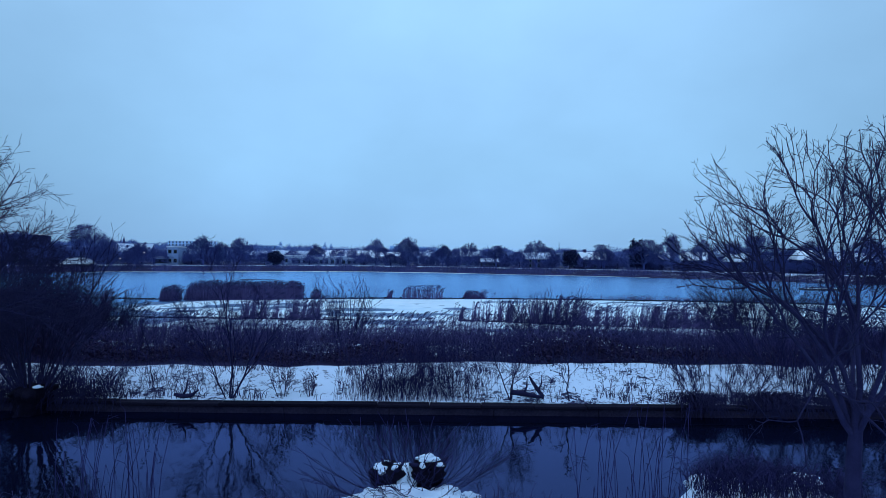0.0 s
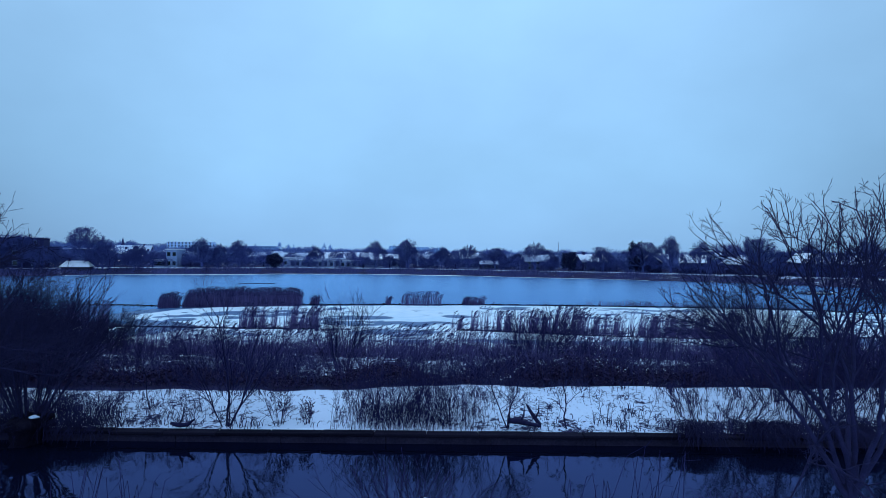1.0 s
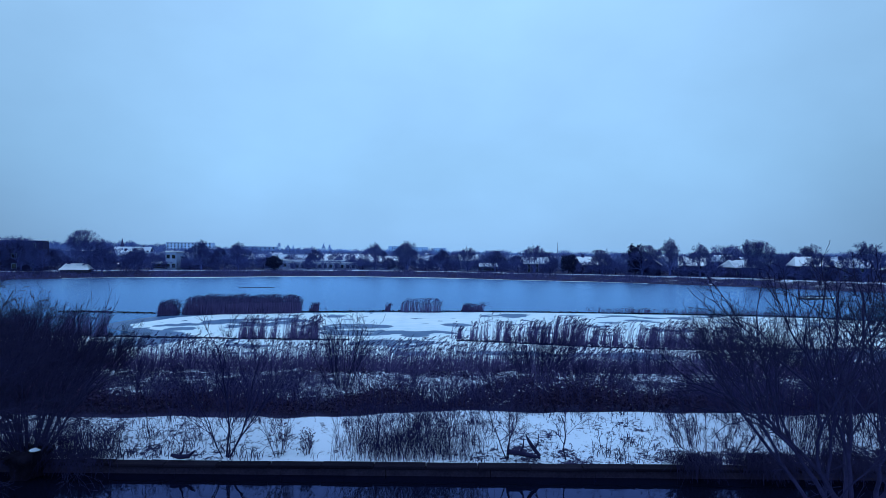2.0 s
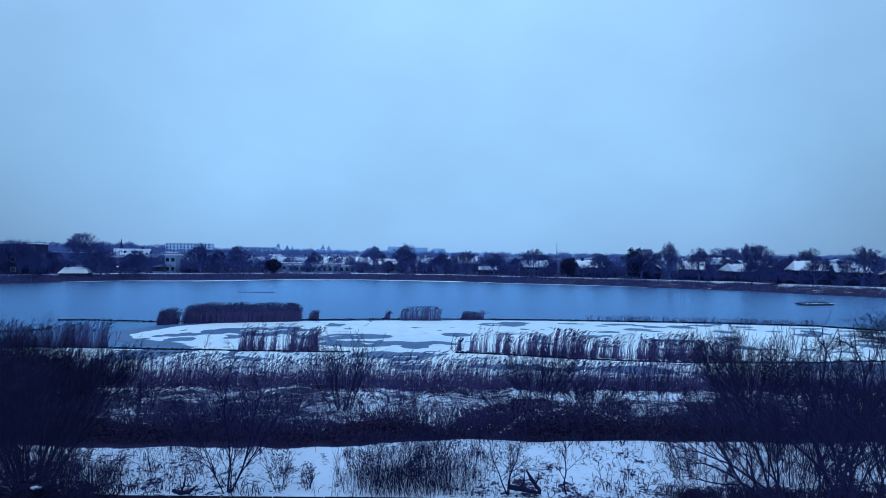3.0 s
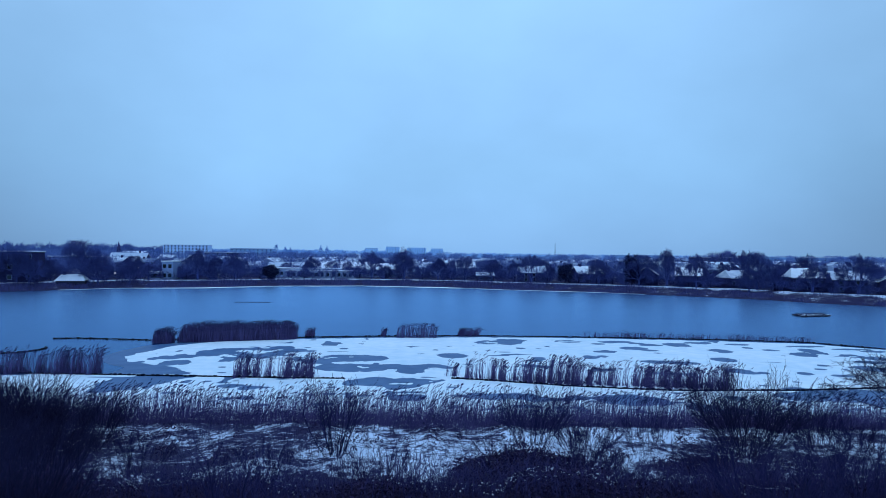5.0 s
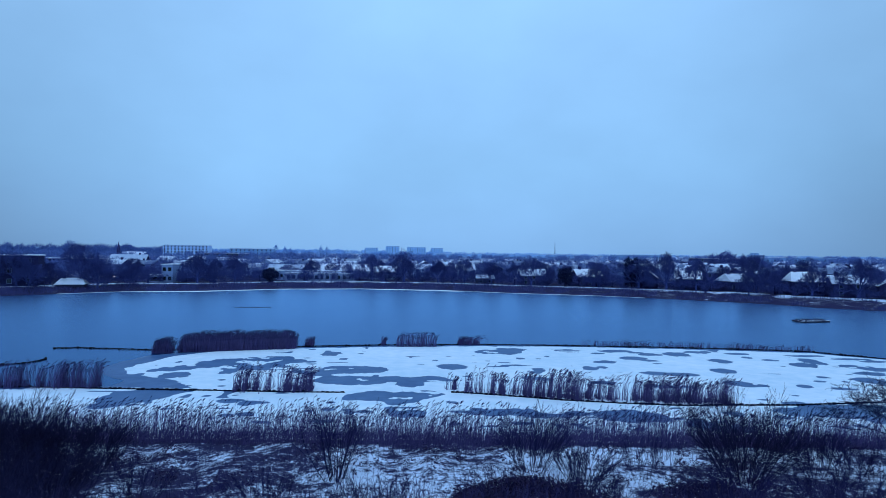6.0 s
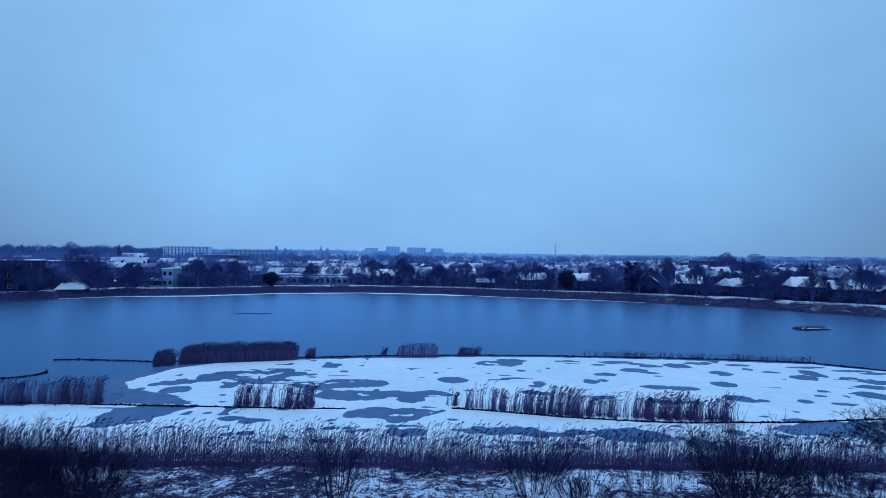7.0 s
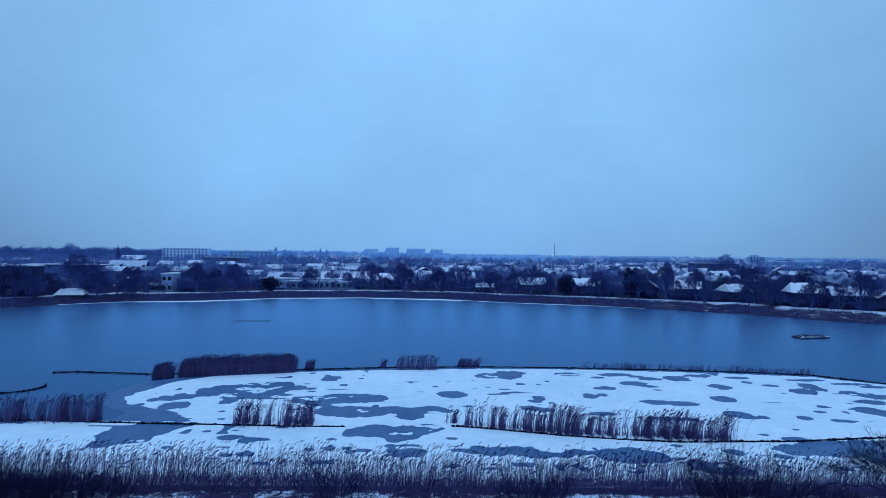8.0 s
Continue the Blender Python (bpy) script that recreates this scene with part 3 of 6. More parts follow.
pool(6.6, 47.3, 1.3, 1.2)
pool(7.8, 46.5, 1.3, 0.8)
pool(9.5, 46.4, 1.3, 0.5)
pool(11.0, 47.2, 0.8, 0.8)
pool(13.5, 46.7, 1.1, 1.2)
pool(15.1, 46.4, 1.7, 1.6)
pool(16.8, 46.0, 1.0, 1.2)
pool(19.4, 48.9, 0.4, 0.3)
pool(18.5, 45.8, 0.6, 0.3)
pool(23.4, 47.4, 0.8, 0.8)
pool(19.4, 44.2, 1.0, 1.3)
pool(20.8, 43.7, 1.2, 1.3)
pool(21.8, 43.3, 1.0, 0.8)
pool(26.6, 46.4, 0.7, 0.5)
pool(28.5, 48.1, 1.4, 1.4)
pool(30.9, 48.3, 2.1, 1.9)
pool(33.1, 48.2, 2.3, 2.2)
pool(35.5, 48.4, 2.1, 2.3)
pool(28.1, 46.0, 0.3, 0.3)
pool(30.1, 50.8, 1.0, 0.7)
pool(28.1, 52.3, 0.4, 0.3)
pool(1.4, 50.4, 0.5, 0.4)
pool(12.6, 48.1, 0.2, 0.3)
pool(12.2, 47.3, 0.3, 0.3)
pool(1.6, 47.4, 0.6, 0.3)
pool(1.5, 43.8, 0.5, 0.4)
pool(3.1, 43.3, 0.4, 0.3)
pool(4.1, 43.4, 0.4, 0.3)
pool(5.2, 43.4, 0.4, 0.3)
pool(6.6, 44.2, 0.7, 0.4)
pool(10.7, 43.2, 0.4, 0.4)
pool(14.3, 43.1, 0.6, 0.5)
pool(15.2, 40.7, 0.6, 0.4)
pool(10.3, 44.0, 0.4, 0.3)
pool(3.2, 61.3, 0.5, 0.3)
pool(25.2, 69.5, 0.5, 0.3)
pool(20.1, 76.3, 0.7, 0.5)
pool(9.5, 60.6, 0.9, 0.8)
pool(10.8, 60.1, 0.6, 0.6)
pool(15.8, 58.7, 1.1, 0.7)
pool(21.3, 57.3, 1.1, 0.6)
pool(22.5, 57.0, 0.8, 0.6)
pool(23.9, 57.0, 0.6, 0.6)
pool(31.8, 53.8, 0.4, 0.3)
pool(31.0, 44.2, 0.5, 0.4)
pool(29.7, 43.7, 0.5, 0.4)


def ice_field(x, y):
    """Above zero: snow-covered ice."""
    back = np.interp(x, [-60, -36, -34, -17, -7, 5, 17, 32, 48, 55, 75], [50, 54, 73.4, 78.4, 80, 81.5, 81.6, 80.6, 78, 72.5, 60])
    f = (back - y) / 2.0
    f = np.minimum(f, 3.0)
    # open water west of the sheet, and the strip between the two booms there
    west = (x - np.interp(y, [53.5, 55, 58, 61, 64, 68, 72, 80], [-60, -22, -24.5, -30.5, -32.5, -31.5, -30.5, -22])) / 1.5
    f = np.minimum(f, np.where(y > 54.2, west, 3.0))
    wob = 0.30 * lumps(x, y, 21, 2.1) + 0.34 * lumps(x, y, 22, 0.9) + 0.26 * lumps(x, y, 24, 0.42)
    for px, py, rx, ry in POOLS:
        d = np.sqrt(((x - px) / rx) ** 2 + ((y - py) / ry) ** 2)
        f = np.minimum(f, (d - 1.12 + 0.55 * wob / (0.6 + 0.5 * min(rx, ry))) * min(rx, ry))
    f = f + 0.14 * lumps(x, y, 23, 1.1) + 0.10 * lumps(x, y, 29, 0.38)
    # islands of snow left in the larger pools
    hold = np.minimum((back - y) / 2.0 - 0.3, np.where(y > 54.2, west - 0.5, 3.0))
    f = np.maximum(f, np.minimum(hold, 0.8 * (lumps(x * 0.5, y, 27, 1.2) + 0.35 * lumps(x, y, 28, 0.5) - 0.72)))
    # scattered small melt holes
    return np.minimum(f, 0.86 - lumps(x * 0.6, y, 25, 0.9) - 0.28 * lumps(x, y, 26, 9.0))


def contour_sheet(name, field, xs, ys, z, lip, materials):
    """Marching squares: a sheet where the field is above zero, with a small lip round its rim."""
    xx, yy = np.meshgrid(xs, ys)
    v = field(xx, yy)
    n, m = v.shape
    verts, faces, index = [], [], {}

    def vert(key, x, y, low=False):
        key = (key, low)
        if key not in index:
            index[key] = len(verts)
            verts.append((x, y, z - lip if low else z))
        return index[key]

    pos = v > 0
    for r in range(n - 1):
        for c in range(m - 1):
            corners = ((r, c), (r, c + 1), (r + 1, c + 1), (r + 1, c))
            k = sum(bool(pos[q]) for q in corners)
            if k == 0:
                continue
            loop, cut = [], []
            for a in range(4):
                p, q = corners[a], corners[(a + 1) % 4]
                if pos[p]:
                    loop.append((p, xs[p[1]], ys[p[0]]))
                if pos[p] != pos[q]:
                    t = v[p] / (v[p] - v[q])
                    e = ((min(p, q), max(p, q)), xs[p[1]] + t * (xs[q[1]] - xs[p[1]]), ys[p[0]] + t * (ys[q[0]] - ys[p[0]]))
                    loop.append(e)
                    cut.append(e)
            faces.append([vert(*e) for e in loop])
            if len(cut) == 2:
                faces.append([vert(*cut[0]), vert(*cut[1]), vert(*cut[1], True), vert(*cut[0], True)])
    return mesh_of(name, verts, faces, materials)


ICE_X, ICE_Y = np.arange(-62, 74, 0.19), np.arange(39.8, 83.5, 0.19)
tagged(new("snow_on_ice", contour_sheet("snow_on_ice", ice_field, ICE_X, ICE_Y, 0.034, 0.03, [ICE_SNOW])),
       "white snow cover on reservoir ice with bare patches", "snow", kind="structure")


def dark_field(x, y):
    back = np.interp(x, [-60, -36, -34, -17, -7, 5, 17, 32, 48, 55, 75], [53, 56.5, 75, 79, 81, 82.6, 82.4, 81.4, 79, 73.6, 62])
    west = (x - np.interp(y, [53.5, 55, 58, 61, 64, 68, 72, 80], [-70, -29, -29.5, -33.5, -35.5, -34.5, -33.5, -24])) / 1.5
    return np.minimum((back - y) / 2, np.where(y > 54.4, west, 3.0)) + 0.4 * lumps(x, y, 31, 2.2)


tagged(new("bare_ice", contour_sheet("bare_ice", dark_field, np.arange(-62, 74, 0.8), np.arange(39.8, 83.8, 0.6), 0.012, 0.02, [DARK_ICE])),
       "thin grey ice showing through the snow", "ice", kind="structure")


def shore_ice():
    """A ledge of snowy ice along the waterline of the far bank."""
    x = np.arange(-108, 62, 0.8)
    wide = np.clip(2.4 + 1.6 * lumps(x, x * 0, 321, 14.0) + 0.9 * lumps(x, x * 0, 322, 3.0), 0.15, 5) * np.interp(x, [-108, -100, -60, 10, 24, 62], [0.2, 1.0, 1.2, 1.2, 0.55, 0.2])
    slope = (far_shore(x + 2) - far_shore(x - 2)) / 4
    k = np.sqrt(1 + slope * slope)
    n = len(x)
    rim = far_shore(x) - wide * k
    v = np.concatenate([np.stack([x, far_shore(x) + 0.6 * k, np.full(n, 0.06)], -1), np.stack([x, rim, np.full(n, 0.06)], -1), np.stack([x, rim, np.full(n, -0.05)], -1)])
    i = np.arange(n - 1)
    f = np.concatenate([np.stack([i, i + n, i + n + 1, i + 1], -1), np.stack([i + n, i + 2 * n, i + 2 * n + 1, i + n + 1], -1)])
    return tagged(new("shore_ice", mesh_of("shore_ice", v, f, [ICE_SNOW])), "thin ledge of snowy ice along the far waterline", "ice", kind="structure")


shore_ice()


def boom(points, label, size=0.10):
    """A chain of dark floats lying on the water."""
    p = [Vector((x, y, 0.07)) for x, y in points]
    rng = random.Random(int(points[0][0] * 10) + 77)
    tw = Twigs()
    for a, b in zip(p, p[1:]):
        count = max(1, int((b - a).length / 0.42))
        for i in range(count):
            s, e = a.lerp(b, i / count), a.lerp(b, (i + 0.86) / count)
            mid = s.lerp(e, 0.5) + Vector((0, rng.uniform(-0.09, 0.09), rng.uniform(-0.03, 0.06)))
            r = size * rng.uniform(0.55, 1.3)
            tw.add([s, s.lerp(mid, 0.25), mid, e.lerp(mid, 0.25), e], [r * 0.3, r * 0.95, r, r * 0.95, r * 0.3], 6)
        tw.add([a, a.lerp(b, 0.5), b], [0.05, 0.05, 0.05], 4)
    return tagged(new("floating_boom", tw.mesh("floating_boom", [RUBBER])), label, "floating boom", "booms on the reservoir")


boom([(-47.8, 76.4), (-44.8, 77.0), (-41.8, 76.6), (-38, 76.2), (-34.4, 75.8), (-26, 77.8), (-17.2, 79.9), (-7, 81.6), (5.2, 82.9), (17.4, 82.6), (32.4, 81.6), (42, 80.4), (48.4, 79.2), (54.7, 73.9), (66, 66)],
     "dark floating boom of linked floats edging the ice")
boom([(-60, 56.5), (-38.9, 54.8), (-28.5, 54.2), (-20.9, 53.9), (-13.4, 53.5), (-7.9, 53.5)], "dark floating boom frozen into the snowy ice")
boom([(1.4, 54.0), (5.5, 53.0), (10.9, 51.3), (15.5, 50.4), (19.9, 49.8), (24.6, 50.0), (29.4, 50.2), (38.2, 51.5), (52, 54)], "dark floating boom in front of a row of reeds")
boom([(-56, 63.5), (-46.2, 65.0), (-44.6, 66.0), (-43.8, 67.4), (-43.7, 68.8), (-44.6, 70.0)], "loose curling end of a dark floating boom", 0.10)

boom([(-45.3, 136.5), (-42.6, 136.9), (-40, 136.8), (-37.4, 137.2)], "short dark drifting boom on open water", 0.05)

# ---- reeds ----


def reed_bed(name, x, y, z, h, seed, label, width=0.022, plume=0.62, lean=0.22, lay=1.0):
    """Dry reeds, each a bent stem with leaves and most with a drooping plume; one object for the whole bed."""
    rs = np.random.RandomState(seed)
    n = len(x)
    root = np.stack([x, y, z - 0.05], -1)
    ang = rs.normal(0.0, 0.7, n)
    d = np.stack([np.cos(ang), 0.5 * np.sin(ang), np.zeros(n)], -1)
    bend = (rs.gamma(2.0, lean / 2, n) * lay)[:, None]
    face = rs.uniform(-0.9, 0.9, n)
    wv = np.stack([np.cos(face), np.sin(face), np.zeros(n)], -1) * (width * rs.uniform(0.6, 1.3, n))[:, None] * 0.5
    up = np.array([0, 0, 1.0])
    hh = h[:, None]
    lv = [root, root + up * hh * 0.5 + d * bend * hh * 0.2, root + up * hh * 0.95 + d * bend * hh * 0.7]
    tip = root + up * (hh * (1.0 - 0.1 * bend) + 0.12) + d * (bend * hh * 0.85) + np.array([0.13, 0, 0]) * rs.uniform(0.5, 1.5, (n, 1))
    verts, faces, mi, off = [], [], [], 0
    ring = np.stack([lv[0] - wv, lv[0] + wv, lv[1] - wv, lv[1] + wv, lv[2] - wv * 0.6, lv[2] + wv * 0.6], 1)
    verts.append(ring.reshape(-1, 3))
    i = np.arange(n) * 6
    faces += [np.stack([i, i + 1, i + 3, i + 2], -1), np.stack([i + 2, i + 3, i + 5, i + 4], -1)]
    mi += [np.zeros(2 * n, int)]
    off += 6 * n
    # drooping plumes
    pk = rs.rand(n) < plume
    a, b = lv[2][pk], tip[pk]
    m = len(a)
    pw = (rs.uniform(0.011, 0.026, m) * (width / 0.02) ** 0.4)[:, None]
    side = np.stack([np.cos(face[pk]), np.sin(face[pk]), np.zeros(m)], -1) * pw
    mid = a * 0.45 + b * 0.55
    end = b + np.array([0.05, 0, 0.01])
    quad = np.stack([a - (b - a) * 0.15, mid - side + up * 0.02, end, mid + side - up * 0.03], 1)
    verts.append(quad.reshape(-1, 3))
    j = off + np.arange(m) * 4
    faces.append(np.stack([j, j + 1, j + 2, j + 3], -1))
    mi.append(np.ones(m, int))
    off += 4 * m
    # long side leaves
    lk = rs.rand(n) < 0.55
    s = (lv[0] * 0.45 + lv[1] * 0.55)[lk]
    q = len(s)
    la = rs.uniform(0, 2 * np.pi, q)
    ld = np.stack([np.cos(la), np.sin(la), np.zeros(q)], -1)
    lh = h[lk][:, None]
    lw = np.stack([-np.sin(la), np.cos(la), np.zeros(q)], -1) * width * 0.5
    t1, t2 = s + up * lh * 0.22 + ld * lh * 0.10, s + up * lh * 0.22 + ld * lh * 0.26
    leaf = np.stack([s - lw, s + lw, t1 + lw * 0.8, t1 - lw * 0.8, t2], 1)
    verts.append(leaf.reshape(-1, 3))
    k = off + np.arange(q) * 5
    f4 = np.concatenate(faces + [np.stack([k, k + 1, k + 2, k + 3], -1)]).tolist()
    f3 = np.stack([k + 3, k + 2, k + 4], -1).tolist()
    idx = np.concatenate(mi + [np.zeros(2 * q, int)])
    me = mesh_of(name, np.concatenate(verts), f4 + f3, [REED, PLUME], idx)
    return tagged(new(name, me), label, "reeds", "reed beds in the reservoir", "stuff")


def clumps(rs, n, x0, x1, yline, dy, count, tight):
    """Reed positions gathered into clumps along a line."""
    cx = x0 + (x1 - x0) * (np.arange(count) + rs.rand(count)) / count
    cw = rs.uniform(0.5, 1.0, count) * tight
    w = rs.gamma(1.6, 1, count)
    k = rs.choice(count, n, p=w / w.sum())
    x = cx[k] + rs.normal(0, 1, n) * cw[k]
    y = yline(x) + rs.normal(0, 1, n) * dy
    ch = rs.uniform(0.68, 1.12, count)[k]
    return x, y, ch


RS = np.random.RandomState(12)


def front_belt():
    n = 10500
    x = RS.uniform(-48, 46, n)
    u = RS.rand(n)
    y = 39.2 + 0.6 * lumps(x, x * 0, 41, 5.0) + 4.4 * u ** 1.5
    keep = lumps(x, y, 42, 2.4) + 0.35 * RS.randn(n) > -0.75
    x, y = x[keep], y[keep]
    h = (1.75 + 0.25 * lumps(x, y, 43, 3.0)) * RS.uniform(0.62, 1.12, len(x))
    reed_bed("reed_belt", x, y, np.maximum(land(x, y), -0.02), h, 1, "long belt of tall dry reeds with drooping dark plumes along the shore", 0.014, 0.42)
    n = 26000
    x = RS.uniform(-48, 46, n)
    y = 37.6 + RS.rand(n) * 3.0 + 0.6 * lumps(x, x * 0, 41, 5.0)
    h = RS.uniform(0.25, 1.15, n)
    reed_bed("reed_litter", x, y, land(x, y), h, 2, "low broken reeds and sedge at the foot of the belt", 0.018, 0.05, 0.5)


front_belt()


def row(name, x0, x1, yline, dy, n, count, tight, height, seed, label, **kw):
    rs = np.random.RandomState(seed)
    x, y, ch = clumps(rs, n, x0, x1, yline, dy, count, tight)
    h = height * ch * rs.uniform(0.65, 1.1, n)
    ob = reed_bed(name, x, y, np.zeros(n), h, seed, label, **kw)
    if height < 1:
        return ob
    low = 2 * n
    k = rs.randint(0, n, low)
    reed_bed("reed_litter", x[k] + rs.normal(0, 0.06, low), y[k] + rs.normal(0, 0.06, low), np.zeros(low), rs.uniform(0.15, 0.75, low), seed + 200, "dense broken reed stems at the foot of the reeds", kw.get("width", 0.022), 0.0, 0.3)
    return ob


row("reed_row", -46, -30.0, lambda x: 54.9 + 0 * x, 0.5, 1300, 19, 0.26, 2.2, 51, "row of tall dry reeds behind a floating boom", width=0.024)
row("reed_row", -18.0, -11.0, lambda x: 54.3 + 0 * x, 0.5, 620, 13, 0.17, 2.2, 52, "short row of dry reeds rising from snowy ice", width=0.022)
row("reed_row", 2.4, 12.0, lambda x: 54.5 - 0.26 * (x - 2.2), 0.45, 760, 20, 0.15, 2.1, 53, "row of dry reed tufts rising from snowy ice", width=0.022)
row("reed_row", 11.6, 24.6, lambda x: 52.1 - 0.12 * (x - 12), 0.45, 1350, 34, 0.17, 2.1, 54, "row of dense dry reed tufts along a floating boom", width=0.022)
row("reed_tuft", 1.1, 1.7, lambda x: 55.2 + 0 * x, 0.2, 60, 2, 0.2, 1.5, 55, "small lone tuft of dry reeds in the snow", width=0.022)


def dense_stand(name, x0, x1, y0, y1, n, height, seed, label, lie=0.0):
    rs = np.random.RandomState(seed)
    x, u = rs.uniform(x0, x1, n), rs.rand(n)
    y = y0 + (y1 - y0) * u + lie * (x - x0)
    h = (height + 0.22 * lumps(x, y, seed, 1.2)) * rs.uniform(0.62, 1.06, n) * (1 - 0.3 * np.exp(-np.minimum(x - x0, x1 - x) / 0.5))
    return reed_bed(name, x, y, np.zeros(n), h, seed, label, 0.034, 0.75, 0.16)


dense_stand("reed_stand", -31.4, -18.0, 73.9, 75.7, 3300, 2.3, 61, "dense stand of tall red-brown reeds on the ice edge", 0.28)
dense_stand("reed_stand", -34.2, -31.8, 73.3, 74.6, 420, 2.0, 62, "small dense stand of red-brown reeds by open water")
dense_stand("reed_stand", -5.3, 0.0, 80.2, 81.4, 260, 1.9, 63, "stand of thin dry reeds at the boom")
row("reed_tuft", -17.2, -16.4, lambda x: 80.6 + 0 * x, 0.3, 90, 2, 0.3, 1.6, 64, "small tuft of dry reeds at the boom", width=0.05)
row("reed_tuft", -7.2, -6.8, lambda x: 81.7 + 0 * x, 0.2, 50, 2, 0.25, 1.2, 65, "small tuft of dry reeds at the boom", width=0.05)
row("reed_tuft", 2.4, 5.6, lambda x: 82.9 + 0 * x, 0.3, 190, 4, 0.35, 1.5, 66, "leaning tufts of dry reeds at the boom", width=0.05, lay=2.5)
row("reed_row", 20, 49, lambda x: 83.2 - 0.0033 * (x - 15) ** 2, 0.45, 800, 110, 0.25, 0.8, 67, "low sparse reeds sprouting along the boom", width=0.03, plume=0.25)

# ---- the floating raft ----


def raft(x, y):
    r = base("nesting_raft", pose(x, y, 0.05, 0, 0, 12), "low dark timber nesting raft edged with snow on open water", "raft")
    beam = box_mesh("beam", 6.4, 0.3, 0.24, TIMBER, 0.03)
    cross = box_mesh("crossbeam", 0.25, 2.4, 0.2, TIMBER, 0.03)
    child("beam", beam, r, m=pose(0, -1.1, 0))
    child("beam", beam, r, m=pose(0, 1.1, 0))
    for i in range(5):
        child("crossbeam", cross, r, m=pose(-3 + 1.5 * i, 0, 0.02))
    rng = random.Random(9)
    for i in range(24):
        strip = box_mesh("snow_strip", rng.uniform(0.3, 1.2), rng.uniform(0.15, 0.35), rng.uniform(0.04, 0.12), SNOW, 0.03)
        child("snow_strip", strip, r, "snow lying along the edge", pose(rng.uniform(-3, 3), rng.choice((-1.1, -1.1, 1.1, 0.0)), 0.22, 0, 0, rng.uniform(-8, 8)))
    tw = Twigs()
    for _ in range(150):
        p = Vector((rng.uniform(-3.2, 3.2), rng.uniform(-1, 1), 0.15))
        q = p + Vector((rng.gauss(0, 0.25), rng.gauss(0, 0.2), rng.uniform(0.15, 0.6)))
        tw.add([p, p.lerp(q, 0.5) + Vector((0, 0, 0.06)), q], [0.03, 0.03, 0.015])
    tagged(child("dead_growth", tw.mesh("dead_growth", [GRASS]), r, "tangled dead plant stems"), kind="stuff")


raft(71.8, 116.8)

# ---- trees and bushes by the canal ----
# the open-crowned tree on the camera's bank, seen in part
plant("bare_tree", fork_tree(5, 6.35, 5.2, 0.15, 2.8, 7, depth=5, open_out=0.70, thin=0.0042, keep=0.70, first=1.5, shoot=0.8, crook=0.2, fat=0.44),
      5.55, 8.3, land_at(5.55, 8.3), "bare open-crowned tree with crooked black twigs on the near bank", "tree", "bare trees", 1.57, material=BARK)
plant("bare_tree", fork_tree(8, 6.2, 5.2, 0.13, 2.6, 5, many=3, open_out=0.62, thin=0.0036, keep=0.74, crook=0.2),
      -7.35, 7.4, land_at(-7.35, 7.4), "bare slender tree with fine upswept twigs on the near bank", "tree", "bare trees", 3.6, material=BARK)
# the pollard willow growing out over the wall
WILLOW = dict(count=[6, 9], ratio=0.42, spread=0.38, thin=0.0065)
plant("pollard_willow", shrub_meshes(11, 4.9, 34, 0.42, 2, 0.03, 0.9, 0.05, 4.4, **dict(WILLOW, count=[5, 8], thin=0.0045)), -11.5, 17.3, 1.86,
      "thick pollard willow with a dense fan of upright stems", "willow", "willows", material=BARK)
plant("willow_bush", shrub_meshes(12, 4.9, 34, 0.40, 2, 0.026, 1.1, 0.05, 4.6, **dict(WILLOW, count=[5, 8], thin=0.0045)), -14.9, 19.4, 1.6,
      "dense bare willow bush with many thin stems", "willow", "willows", material=BARK)
# slim tree of several leaning stems at the wall
plant("young_tree", shrub_meshes(14, 4.8, 6, 0.42, 3, 0.034, 0.3, 0.06, 3.9, count=[5, 7, 11], ratio=0.46, spread=0.5, wobble=0.17, thin=0.0038), -6.25, 18.05, 1.5,
      "slim bare tree with forked leaning stems above the wall", "tree", "bare trees")
plant("sapling", shrub_meshes(15, 2.2, 4, 0.3, 3, 0.026, 0.2, 0.03, 1.9, count=[5, 6, 8], thin=0.0035, ratio=0.5, spread=0.8, wobble=0.2), 2.05, 18.0, 1.6,
      "small bare sapling with spreading side branches", "sapling", "saplings on the bank")
plant("sapling", shrub_meshes(16, 1.5, 1, 0.2, 3, 0.02, 0.1, 0.03, 0.9, count=[3, 4, 4], ratio=0.5, spread=0.6, wobble=0.25), 3.8, 18.1, 1.6,
      "thin crooked bare sapling in the snow", "sapling", "saplings on the bank")
plant("sapling", shrub_meshes(17, 2.6, 1, 0.3, 3, 0.016, 0.1, 0.03, 1.6, count=[3, 4, 4], ratio=0.45, spread=0.6, wobble=0.25), -9.0, 19.2, 1.7,
      "thin whippy bare sapling in the snow", "sapling", "saplings on the bank")
for sx, sy, sh, ss in ((-1.9, 18.9, 1.9, 51), (0.3, 18.6, 1.7, 52), (-0.6, 19.3, 1.5, 53), (1.0, 19.0, 1.5, 54), (-2.6, 19.2, 1.3, 55), (-8.0, 18.6, 1.0, 56), (5.2, 19.2, 0.8, 57), (6.3, 18.4, 1.0, 58)):
    plant("sapling", shrub_meshes(ss, sh, 2, 0.4, 3, 0.014, 0.2, 0.0, sh * 0.8, count=[3, 4, 5], ratio=0.5, spread=0.7, wobble=0.22, thin=0.004), sx, sy, land_at(sx, sy),
          "thin bare sapling among dead grass", "sapling", "saplings on the bank")


